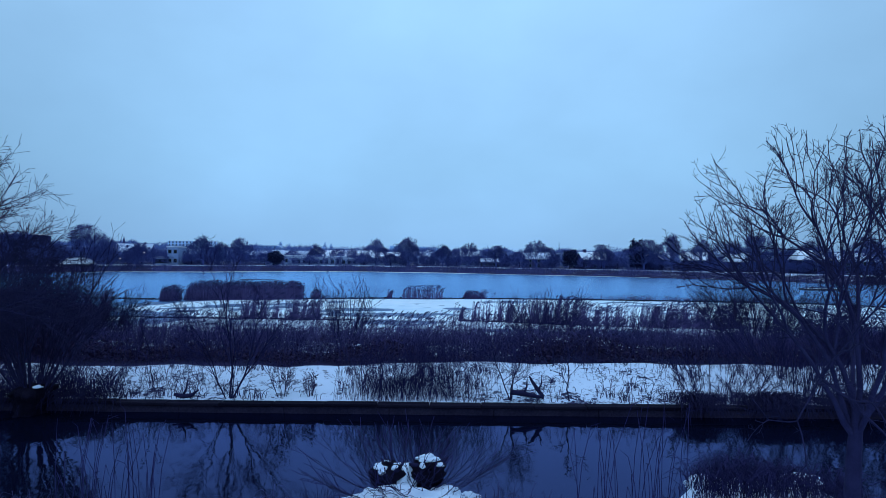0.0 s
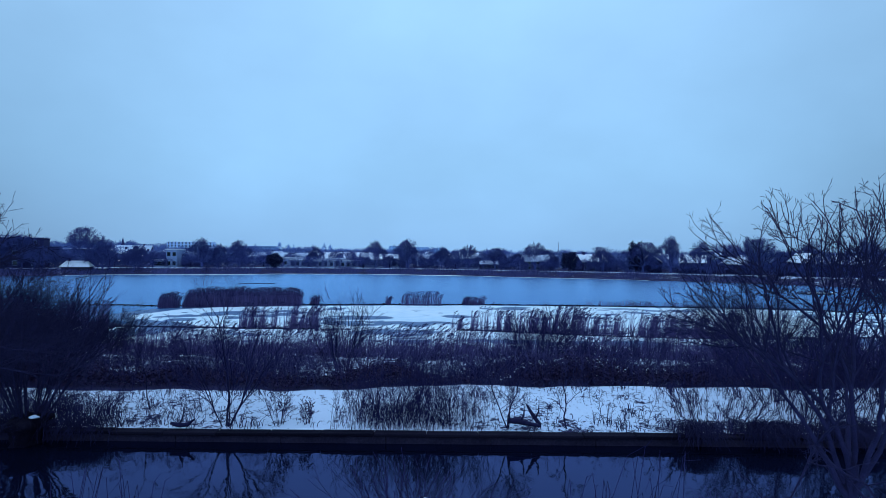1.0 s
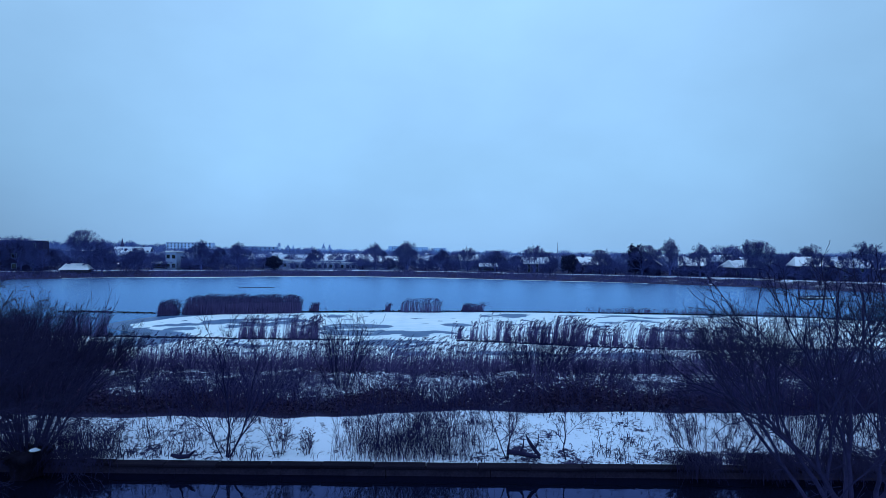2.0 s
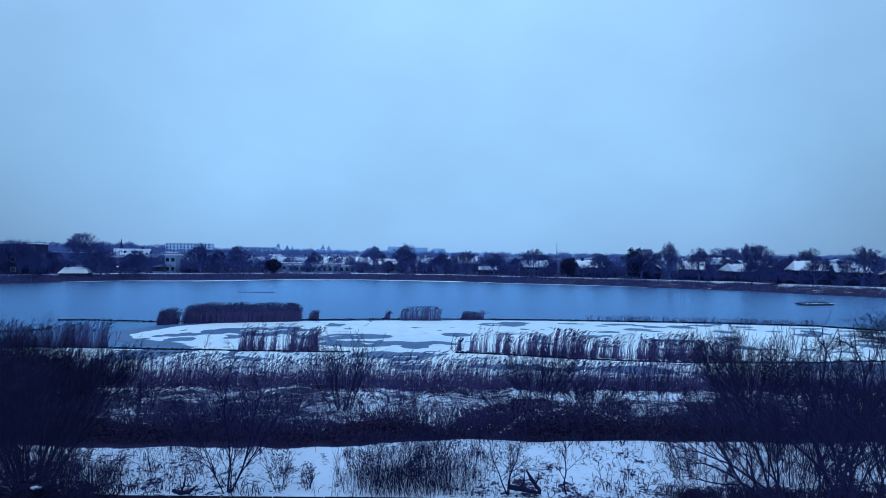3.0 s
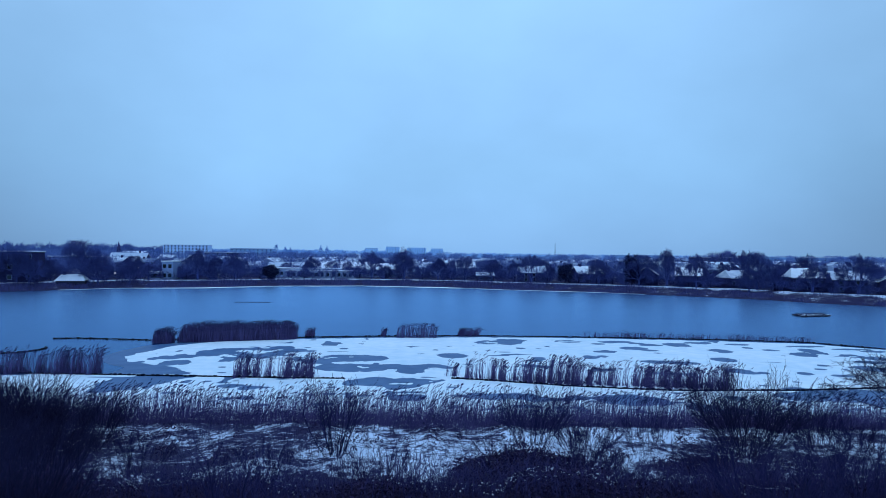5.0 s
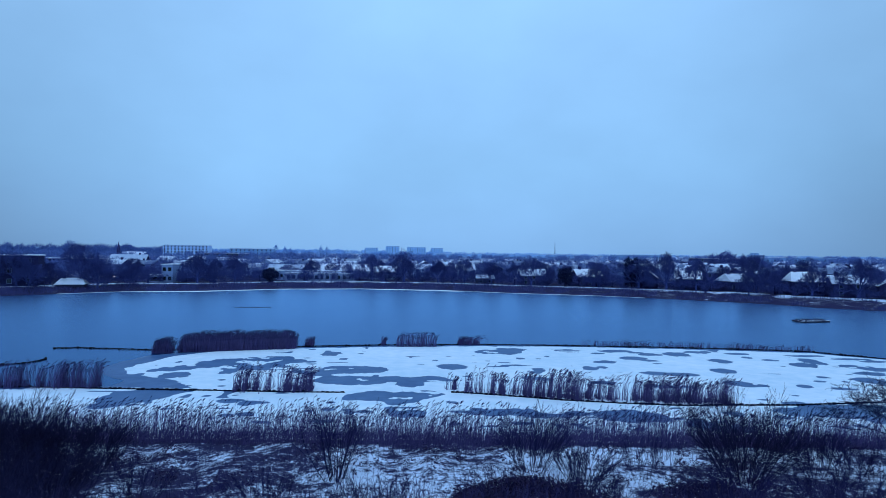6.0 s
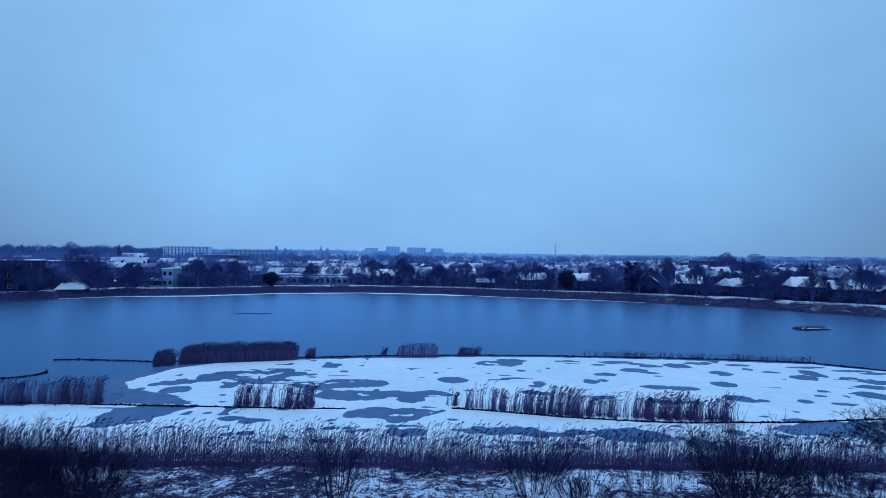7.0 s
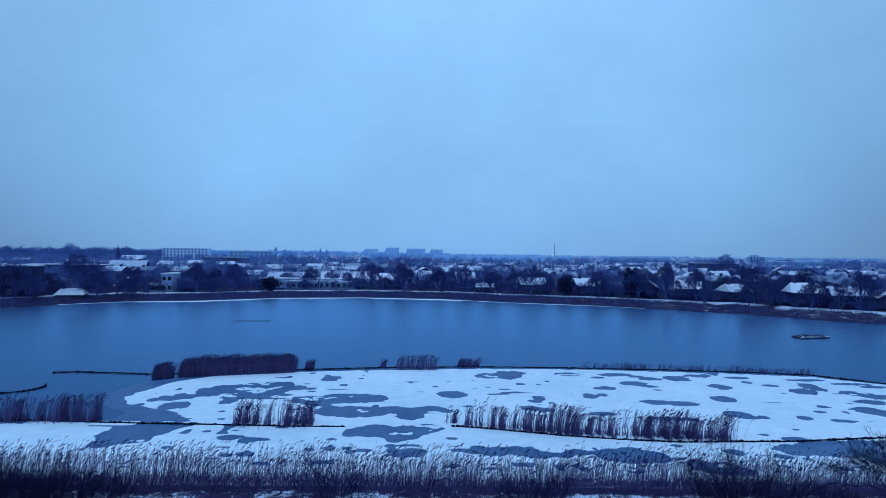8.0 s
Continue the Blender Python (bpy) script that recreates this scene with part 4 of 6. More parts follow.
def leafy(name, seed, x, y, height, wide, leaves, label):
    """A small bush that has kept its withered leaves."""
    ob = plant(name, shrub_meshes(seed, height, 9, wide, 2, 0.014, 0.3, 0.03), x, y, land_at(x, y), label, "bush")
    rs = np.random.RandomState(seed)
    a, r, hh = rs.uniform(0, 6.28, leaves), np.sqrt(rs.rand(leaves)), rs.rand(leaves)
    c = np.stack([np.cos(a) * r * wide * height * 0.5, np.sin(a) * r * wide * height * 0.5, height * (0.25 + 0.85 * hh)], -1)
    u = rs.normal(0, 1, (leaves, 3))
    u /= np.linalg.norm(u, axis=1, keepdims=True)
    w = np.cross(u, rs.normal(0, 1, (leaves, 3)))
    w /= np.linalg.norm(w, axis=1, keepdims=True)
    s = rs.uniform(0.025, 0.05, leaves)[:, None]
    v = np.stack([c - u * s, c + w * s * 0.5, c + u * s, c - w * s * 0.5], 1).reshape(-1, 3)
    child("leaves", mesh_of("leaves", v, np.arange(leaves * 4).reshape(-1, 4), [LEAF]), ob, "withered brown leaves")
    return ob


leafy("leafy_bush", 21, -4.75, 18.25, 1.25, 0.5, 190, "small dark bush with withered leaves above the wall")
leafy("leafy_bush", 22, -3.95, 18.4, 0.75, 0.6, 90, "low dark bush with withered leaves in the snow")

# shrubs on the slope between the path and the reeds


def slope_bush(seed, x, y, height, width, stems, label, category="bush", fan=0.6, stem=0.017, wood=None, **over):
    spec = dict(WILLOW)
    spec.update(over)
    plant("willow_bush", shrub_meshes(seed, height, stems, fan, 2, stem, 1.7, 0.05, width, **spec), x, y, land_at(x, y), label, category, "willows", material=wood)


slope_bush(31, -5.0, 31.4, 4.6, 3.9, 24, "tall sparse willow bush with straight upright stems", "willow", 0.30, count=[4, 6], wobble=0.07, thin=0.005)
slope_bush(32, 5.4, 32.6, 3.6, 4.0, 40, "rounded dense bare bush above snowy scrub")
slope_bush(33, 15.8, 30.8, 5.2, 5.8, 60, "large spreading bare willow bush with fanned stems", "willow", 0.7, 0.024, BARK)
plant("bare_tree", fork_tree(34, 6.7, 6.6, 0.10, 1.2, 6, thin=0.0058, crook=0.2), 24.9, 30.5, land_at(24.9, 30.5),
      "bare twiggy tree standing in scrub", "tree", "bare trees", 1.0, material=BARK)
slope_bush(61, 22.9, 33.4, 1.8, 3.0, 20, "low dense bare bush")
slope_bush(62, 7.9, 31.2, 2.0, 3.4, 34, "low dense bare bush")
slope_bush(63, 6.8, 26.0, 2.0, 4.0, 40, "low dense bramble bush", fan=1.0)
slope_bush(64, 13.0, 26.8, 2.0, 4.4, 44, "low dense bramble bush", fan=1.0)
slope_bush(66, -20.6, 33.6, 2.6, 4.6, 50, "dense dark bare willow bush", "willow", wood=BARK)
slope_bush(65, -17.6, 30.6, 3.4, 4.6, 60, "dense dark bare willow bush", "willow", wood=BARK)
slope_bush(35, -20.2, 29.2, 5.0, 4.8, 100, "dense dark bare willow bush", "willow", wood=BARK)
slope_bush(49, -16.8, 26.6, 3.0, 3.8, 70, "dense dark bare willow bush", "willow", wood=BARK)
slope_bush(36, -23.5, 30.5, 4.8, 5.0, 60, "dense dark bare willow bush", "willow", wood=BARK)
slope_bush(37, 10.6, 30.6, 2.6, 2.4, 12, "small sparse bare bush")
slope_bush(38, 20.3, 32.6, 3.0, 3.4, 30, "small sparse bare bush")
slope_bush(39, -13.2, 27.6, 2.2, 3.0, 18, "low sparse bare bush")
slope_bush(44, -2.6, 26.6, 1.9, 3.2, 20, "low dense bramble bush", fan=1.0)
slope_bush(45, 3.6, 27.4, 1.8, 3.4, 22, "low dense bramble bush", fan=1.0)
slope_bush(46, -7.4, 27.0, 1.7, 3.4, 20, "low dense bramble bush", fan=1.0)
slope_bush(47, 18.2, 27.0, 2.0, 4.2, 26, "low dense bramble bush", fan=1.0)
slope_bush(48, 8.6, 26.4, 1.7, 3.0, 18, "low dense bramble bush", fan=1.0)
# on the canal bank
slope_bush(41, 11.1, 19.4, 3.5, 5.0, 30, "spreading bare bush on the snowy bank", fan=0.9)
slope_bush(42, 14.4, 19.8, 3.6, 5.2, 32, "spreading bare bush on the snowy bank", fan=0.8)
slope_bush(43, 8.5, 18.7, 1.5, 3.0, 22, "low arching bush overhanging the wall", fan=1.3)


def thicket(name, x0, x1, y0, y1, n, height, seed, label, material, r=0.006, flat=0.8, dens=None, lift=0.0):
    """A tangle of arching stems, one object."""
    rng = random.Random(seed)
    rs = np.random.RandomState(seed)
    x, y = rs.uniform(x0, x1, n), rs.uniform(y0, y1, n)
    if dens is not None:
        k = rs.rand(n) < dens(x, y)
        x, y = x[k], y[k]
    z = land(x, y)
    tw = Twigs()
    for px, py, pz in zip(x, y, z):
        h = height * rng.uniform(0.4, 1.15)
        a = rng.uniform(0, 6.283)
        out = h * flat * rng.uniform(0.2, 1.2)
        dx, dy = math.cos(a) * out, math.sin(a) * out
        q = rng.uniform(0.7, 1.3)
        pts = [Vector((px, py, pz - 0.05)), Vector((px + dx * 0.25, py + dy * 0.25, pz + h * 0.6)), Vector((px + dx * 0.7, py + dy * 0.7, pz + h * (0.95 + lift))), Vector((px + dx * 1.2, py + dy * 1.2, pz + h * (0.75 * q + 2 * lift)))]
        tw.add(pts, [r * 1.3, r * 1.1, r, r * 0.5])
    return tagged(new(name, tw.mesh(name, [material])), label, "undergrowth", "", "stuff")


thicket("bramble_thicket", -42, 42, 21.1, 28.0, 30000, 1.35, 71, "dark tangled bramble thicket along the top of the slope", BRAMBLE, 0.008, 0.8,
        lambda x, y: np.clip(0.70 + 0.6 * lumps(x, y, 72, 2.0), 0.12, 1) * np.where(y + bramble_edge(x) < 22.2, 0.0, np.where(y < 24.4, 1.0, 0.17)) * (1 - 0.6 * np.exp(-((x + 11) / 2.6) ** 2)))
thicket("scrub", -42, 42, 26.0, 38.5, 9000, 0.38, 73, "dead scrub and bracken poking through the snow", GRASS, 0.008, 0.9,
        lambda x, y: np.clip(0.20 + 1.0 * lumps(x, y, 74, 1.3), 0.03, 1))
thicket("twig_clump", -3.2, 1.4, 17.8, 19.4, 60, 1.3, 75, "clump of thin upright bare stems in the snow", TWIG, 0.0045, 0.35, lambda x, y: np.exp(-((x + 0.95) / 1.9) ** 2) * np.clip(0.75 + 0.6 * lumps(x, y, 97, 0.4), 0.1, 1), 0.12)
thicket("twig_clump", -3.2, 1.4, 17.8, 19.4, 1100, 0.42, 86, "low twigs at the foot of the clump", TWIG, 0.0045, 0.9, lambda x, y: np.exp(-((x + 0.9) / 1.8) ** 2))
thicket("bank_grass", -40, 40, 17.8, 21.9, 15000, 0.17, 76, "tufts of dead grass in the snowy bank", GRASS, 0.008, 0.9,
        lambda x, y: np.clip(-0.12 + 1.1 * lumps(x, y, 77, 0.45) + 0.4 * lumps(x, y, 78, 3.0), 0.015, 1))
thicket("crest_grass", -40, 40, 21.4, 22.5, 6000, 0.28, 87, "ragged dead grass along the crest of the bank", GRASS, 0.007, 0.9,
        lambda x, y: np.clip(0.45 + 0.8 * lumps(x, y, 88, 0.9), 0.05, 1))
thicket("wall_bush", 6.6, 24, 17.5, 18.5, 1500, 0.42, 78, "dark undergrowth hanging over the wall", TWIG, 0.008, 1.2, lift=-0.3)
thicket("bank_brush", 9.6, 24, 18.2, 21.5, 1200, 1.1, 94, "dark tangled brush under the bushes on the bank", TWIG, 0.007, 0.7,
        lambda x, y: smooth01(9.4, 12, x) * 0.8)
thicket("tussocks", -40, 40, 17.7, 22.2, 36000, 0.30, 89, "thick dark tussocks of dead grass on the snowy bank", GRASS, 0.008, 1.0,
        lambda x, y: np.clip(2.6 * lumps(x, y, 90, 0.6) + 1.6 * lumps(x, y, 93, 0.2) - 1.55 + 0.5 * smooth01(-4, -8, x) + 0.4 * smooth01(3.5, 7, x), 0, 1))
thicket("wall_bush", -20, -9.8, 17.5, 19.2, 1500, 0.8, 79, "dark undergrowth round the willow foot", TWIG, 0.007, 0.9)
thicket("near_stems", 2.2, 4.2, 10.0, 10.7, 34, 1.7, 80, "thin dead stems on the near bank", TWIG, 0.006, 0.3, lift=0.1)
thicket("near_stems", -6.2, -4.5, 9.6, 10.2, 40, 1.4, 81, "thin dead stems on the near bank", TWIG, 0.006, 0.35, lift=0.1)
thicket("near_grass", -12, 12, 8.2, 11.0, 3600, 0.3, 82, "dead grass along the near bank", GRASS, 0.005, 0.8)
thicket("near_grass", 4.6, 7.4, 10.6, 12.4, 1300, 0.5, 83, "dark dead grass hanging over the water", TWIG, 0.006, 1.0)
thicket("tall_weeds", -42, 42, 26.5, 37.5, 1500, 1.3, 84, "tall dead weeds and saplings on the slope", BRAMBLE, 0.008, 0.25,
        lambda x, y: np.clip(0.2 + 1.0 * lumps(x, y, 85, 3.0), 0.02, 1), 0.1)


def litter_height(x, y):
    """Low patches of leaves and dead herbs on the open slope."""
    return np.clip(0.75 * lumps(x, y, 331, 1.5) + 0.45 * lumps(x, y, 332, 0.5) - 0.30 - 0.08 * smooth01(-2, -6, x), 0, 0.4) * smooth01(25.5, 27, y) * (1 - smooth01(36, 38.5, y))


def leaf_heap(name, seed, n, y0, y1, lean, height, low, label):
    """Dark leathery leaves that cover mounds, one object."""
    rs = np.random.RandomState(seed)
    x, y = rs.uniform(-27, 27, n), y0 + (y1 - y0) * rs.rand(n) ** lean
    h = height(x, y)
    k = (h > low) & (rs.rand(n) < 0.35 + h)
    x, y, h = x[k], y[k], h[k]
    n = len(x)
    c = np.stack([x, y, land(x, y) + h * rs.uniform(0.25, 1.05, n) ** 0.6 + rs.exponential(0.11, n) * (rs.rand(n) < 0.4)], -1)
    u = rs.normal(0, 1, (n, 3)) * np.array([1, 1, 0.55])
    u /= np.linalg.norm(u, axis=1, keepdims=True)
    w = np.cross(u, rs.normal(0, 1, (n, 3)))
    w /= np.linalg.norm(w, axis=1, keepdims=True)
    size = rs.uniform(0.035, 0.085, n)[:, None]
    v = np.stack([c - u * size, c + w * size * 0.55, c + u * size, c - w * size * 0.55], 1).reshape(-1, 3)
    return tagged(new(name, mesh_of(name, v, np.arange(n * 4).reshape(-1, 4), [LEAF])), label, "undergrowth", "", "stuff")


leaf_heap("bramble_leaves", 303, 200000, 20.9, 30.5, 1.2, bramble_height, 0.12, "dark withered bramble leaves heaped over the slope")
leaf_heap("leaf_litter", 304, 110000, 25.5, 38.5, 1.0, litter_height, 0.03, "patches of dark dead leaves in thin snow")


def brush(name, x0, x1, y0, y1, n, height, seed, label, dens, r=0.006):
    """Thin whippy shoots, each with side twigs, one object."""
    rng = random.Random(seed)
    rs = np.random.RandomState(seed)
    x, y = rs.uniform(x0, x1, n), rs.uniform(y0, y1, n)
    k = rs.rand(n) < dens(x, y)
    spec = dict(wobble=0.16, lift=0.05, count=[6, 3], spread=0.55, ratio=0.42, thin=0.003, taper=0.5, top=9, limbs=False, fork=0.2)
    tw = Twigs()
    for px, py, pz in zip(x[k], y[k], land(x[k], y[k])):
        d = Vector((rng.gauss(0, 0.28), rng.gauss(0, 0.2), 1))
        grow(dict(trunk=tw, limbs=[], crown=tw), rng, Vector((px, py, pz - 0.05)), d, height * rng.uniform(0.45, 1.1), r * rng.uniform(0.7, 1.3), 1, spec, 5)
    return tagged(new(name, tw.mesh(name, [TWIG])), label, "undergrowth", "", "stuff")


brush("twig_clump", -3.3, 1.7, 17.8, 19.6, 400, 1.5, 305, "clump of thin branching bare shoots in the snow", lambda x, y: np.exp(-((x + 0.9) / 1.7) ** 2))
brush("bank_shoots", -11.5, -6.6, 17.8, 21.0, 130, 0.8, 306, "thin tangled shoots on the snowy bank", lambda x, y: np.clip(0.5 + 0.9 * lumps(x, y, 307, 1.1), 0, 1))
brush("bank_shoots", 2.6, 13.0, 17.8, 21.5, 300, 0.7, 308, "thin tangled shoots on the snowy bank", lambda x, y: np.clip(-0.1 + 0.11 * (x - 2.6) + 0.8 * lumps(x, y, 309, 0.9), 0, 1))
brush("slope_shoots", -26, 27, 23.0, 37.0, 460, 1.8, 310, "thin bare shoots and saplings over the scrub", lambda x, y: np.clip(0.25 + 1.1 * lumps(x, y, 311, 2.6), 0.03, 1), 0.008)


def hanging(name, x0, x1, n, seed, label):
    """Brush that leans out over the wall and droops towards the water."""
    rng = random.Random(seed)
    tw = Twigs()
    for _ in range(n):
        x = rng.uniform(x0, x1)
        if noise.noise(Vector((x * 0.9, seed, 0))) < rng.uniform(-0.45, 0.25):
            continue
        p = Vector((x, rng.uniform(17.55, 18.0), 1.55))
        d = Vector((rng.gauss(0, 0.25), -rng.uniform(0.35, 0.85), 0))
        up = rng.uniform(0.05, 0.4)
        tw.add([p, p + d * 0.4 + Vector((0, 0, up)), p + d * 0.85 + Vector((rng.gauss(0, 0.05), 0, up * 0.7)), p + d * 1.15 + Vector((rng.gauss(0, 0.08), 0, up * 0.5 - rng.uniform(0.1, 0.4)))], [0.008, 0.008, 0.007, 0.004])
    return tagged(new(name, tw.mesh(name, [BARK])), label, "undergrowth", "", "stuff")


hanging("wall_bush", 7.0, 24, 4800, 95, "dark brush drooping over the canal wall")
hanging("wall_bush", -20, -9.4, 1500, 96, "dark brush drooping over the canal wall")


def snow_dabs(name, x0, x1, y0, y1, n, z0, z1, size, seed, label, dens=None):
    """Small pads of snow caught on stems and leaves."""
    rs = np.random.RandomState(seed)
    x, y = rs.uniform(x0, x1, n), rs.uniform(y0, y1, n)
    if dens is not None:
        k = rs.rand(n) < dens(x, y)
        x, y = x[k], y[k]
        n = len(x)
    c = np.stack([x, y, land(x, y) + rs.uniform(z0, z1, n)], -1)
    ang = np.arange(5) * 2 * np.pi / 5
    s = size * rs.gamma(2, 0.5, n)
    ring = np.stack([np.cos(ang), np.sin(ang), np.zeros(5)], -1)[None] * (s[:, None] * rs.uniform(0.6, 1.3, (n, 5)))[:, :, None]
    v = np.concatenate([(c[:, None] + ring), (c + np.array([0, 0, 1.0]) * s[:, None] * 0.5)[:, None]], 1)
    v[:, :5, 2] += rs.normal(0, 0.25, (n, 5)) * s[:, None]
    i = np.arange(n)[:, None] * 6
    f = np.concatenate([np.stack([i[:, 0] + a, i[:, 0] + (a + 1) % 5, i[:, 0] + 5], -1) for a in range(5)])
    return tagged(new(name, mesh_of(name, v.reshape(-1, 3), f, [SNOW])), label, "snow", "", "stuff")


snow_dabs("snow_dabs", -40, 40, 22.8, 37, 15000, 0.08, 0.5, 0.020, 91, "small pads of snow on bramble stems", lambda x, y: np.clip(0.30 + 1.0 * lumps(x, y, 92, 2.2), 0.02, 1))


def mound_snow(seed, n):
    """Flecks of snow lying on the bramble mounds."""
    rs = np.random.RandomState(seed)
    x, y = rs.uniform(-26, 26, n), rs.uniform(23.2, 30.5, n)
    h = bramble_height(x, y)
    k = (h > 0.1) & (rs.rand(n) < np.clip(0.05 + 0.9 * lumps(x, y, 313, 1.7) + 0.05 * (y - 23) - 2.0 * np.exp(-(((x - 3.8) / 3.2) ** 2 + ((y - 28.2) / 2.0) ** 2)) - 2.0 * np.exp(-(((x - 12.5) / 3.4) ** 2 + ((y - 28.8) / 1.8) ** 2)), 0.0, 1))
    x, y, h = x[k], y[k], h[k]
    n = len(x)
    c = np.stack([x, y, land(x, y) + h * rs.uniform(0.8, 1.02, n)], -1)
    ang = np.arange(5) * 2 * np.pi / 5
    size = 0.026 * rs.gamma(2, 0.5, n)
    ring = np.stack([np.cos(ang), np.sin(ang), np.zeros(5)], -1)[None] * (size[:, None] * rs.uniform(0.6, 1.4, (n, 5)))[:, :, None]
    v = np.concatenate([c[:, None] + ring, (c + np.array([0, 0, 0.5]) * size[:, None])[:, None]], 1)
    v[:, :5, 2] += rs.normal(0, 0.3, (n, 5)) * size[:, None]
    i = np.arange(n) * 6
    f = np.concatenate([np.stack([i + q, i + (q + 1) % 5, i + 5], -1) for q in range(5)])
    return tagged(new("snow_flecks", mesh_of("snow_flecks", v.reshape(-1, 3), f, [SNOW])), "flecks of snow caught on bramble leaves", "snow", "", "stuff")


mound_snow(312, 42000)


def bole_mesh(r, h, seed):
    """A knobbly, burred pollard head."""
    bm = bmesh.new()
    rings, n = [], 28
    prof = [(-0.5, 1.1), (-0.2, 1.05), (0.05, 0.95), (0.2, 0.88), (0.35, 0.92), (0.5, 1.05), (0.62, 1.18), (0.74, 1.28), (0.86, 1.25), (0.95, 1.05), (1.0, 0.7), (0.97, 0.3)]
    for hz, rr in prof:
        ring = []
        for i in range(n):
            q = i * 2 * math.pi / n
            p = Vector((math.cos(q), math.sin(q), hz * 2.2))
            k = rr * (1 + 0.55 * noise.noise(p * 1.6 + Vector((seed, 0, 0))) + 0.38 * noise.noise(p * 4.2 + Vector((0, seed, 0))))
            ring.append(bm.verts.new((p.x * r * k, p.y * r * k, hz * h + 0.10 * h * noise.noise(p * 3.1 + Vector((7, seed, 0))))))
        rings.append(ring)
    for p, q in zip(rings, rings[1:]):
        for i in range(n):
            bm.faces.new((p[i], p[(i + 1) % n], q[(i + 1) % n], q[i]))
    bm.faces.new(rings[-1])
    me = bpy.data.meshes.new("bole")
    bm.to_mesh(me)
    bm.free()
    me.materials.append(BOLE)
    me.polygons.foreach_set("use_smooth", np.ones(len(me.polygons), dtype=bool))
    return me


def snow_mesh(name, sx, sy, sz, seed, detail=4, floor=-0.4):
    bm = bmesh.new()
    bmesh.ops.create_icosphere(bm, subdivisions=detail, radius=1)
    for v in bm.verts:
        v.co *= 1 + 0.45 * noise.noise(v.co * 1.5 + Vector((seed, 3, 0))) + 0.22 * noise.noise(v.co * 4.5 + Vector((seed, 0, 0)))
        v.co = Vector((v.co.x * sx, v.co.y * sy, max(v.co.z, floor) * sz))
    me = bpy.data.meshes.new(name)
    bm.to_mesh(me)
    bm.free()
    me.materials.append(SNOW)
    me.polygons.foreach_set("use_smooth", np.ones(len(me.polygons), dtype=bool))
    return me


def stump(x, y, z, r, h, seed, label):
    ob = base("pollard_stump", pose(x, y, z), label, "tree stump", "stumps on the near bank")
    child("bole", bole_mesh(r, h, seed), ob)
    rng = random.Random(seed + 40)
    for i in range(9):
        q = i * 2.4 + rng.random()
        f = r * (0.25 + 0.85 * rng.random())
        s = rng.uniform(0.3, 0.6)
        child("snow_cap", snow_mesh("snow_cap", r * s, r * s * rng.uniform(0.6, 0.9), 0.05, seed + i, 3, -0.25), ob, "lumpy pad of white snow",
              pose(math.cos(q) * f, math.sin(q) * f, h * (1.08 - 0.14 * f / r) + rng.uniform(-0.03, 0.02), rng.uniform(-12, 12), rng.uniform(-14, 14), rng.uniform(0, 180)))
    for i in range(7):
        q = i * 0.9 + rng.random()
        d = Vector((math.cos(q), math.sin(q), rng.uniform(0.3, 1.0)))
        tw = Twigs()
        p = Vector((math.cos(q) * r * 0.8, math.sin(q) * r * 0.8, h * rng.uniform(0.6, 0.9)))
        tw.add([p, p + d * 0.09, p + d * 0.17], [0.045, 0.038, 0.03], 6)
        child("stub", tw.mesh("stub", [BARK]), ob)
    for n, m in shrub_meshes(seed, 1.0, 40, 2.2, 1, 0.008, 0.2, 0.16, 3.0, count=[3], thin=0.0042, wobble=0.07):
        o = child("shoot" if n == "stem" else n, m, ob, "", pose(0, 0, h * 0.45))
        if n == "crown":
            tagged(o, kind="stuff")
    return ob


stump(-0.98, 11.2, 1.28, 0.22, 0.62, 5, "snow-capped pollard stump with arching shoots at the water")
stump(-0.24, 11.3, 1.28, 0.25, 0.68, 6, "snow-capped pollard stump with arching shoots at the water")
willow = next(o for o in scene.objects if o.name.startswith("pollard_willow"))
child("bole", bole_mesh(0.40, 0.9, 12), willow, "swollen black pollard head", pose(0.0, -0.12, -0.78))
child("snow_cap", snow_mesh("snow_cap", 0.13, 0.12, 0.05, 9, 3, -0.25), willow, "thin snow on the pollard head", pose(0.25, -0.25, 0.1))


def snow_heap(name, x, y, z, sx, sy, sz, seed, label):
    ob = new(name, snow_mesh(name, sx, sy, sz, seed))
    ob.matrix_basis = pose(x, y, z)
    return tagged(ob, label, "snow")


for mx, my, ms in ((-0.62, 11.0, 0.2), (-0.5, 10.9, 0.16), (-1.2, 10.75, 0.22), (0.15, 10.8, 0.25), (0.5, 10.7, 0.2), (-0.1, 10.95, 0.14)):
    snow_heap("snow_mound", mx, my, 1.46, ms, ms * 0.7, ms * 0.8, int(mx * 50) + 9, "small lump of snow among stump shoots")
snow_heap("snow_mound", -0.62, 11.2, 1.42, 0.2, 0.22, 0.42, 12, "drift of snow heaped between the stumps")
snow_heap("snow_mound", -0.55, 10.6, 1.42, 0.95, 0.4, 0.24, 2, "rounded heap of snow round the stumps")
snow_heap("snow_mound", 5.0, 11.6, 1.45, 0.35, 0.25, 0.16, 4, "lump of snow on the grassy bank")
snow_heap("snow_mound", 6.9, 11.7, 1.45, 0.4, 0.25, 0.16, 6, "lump of snow on the grassy bank")


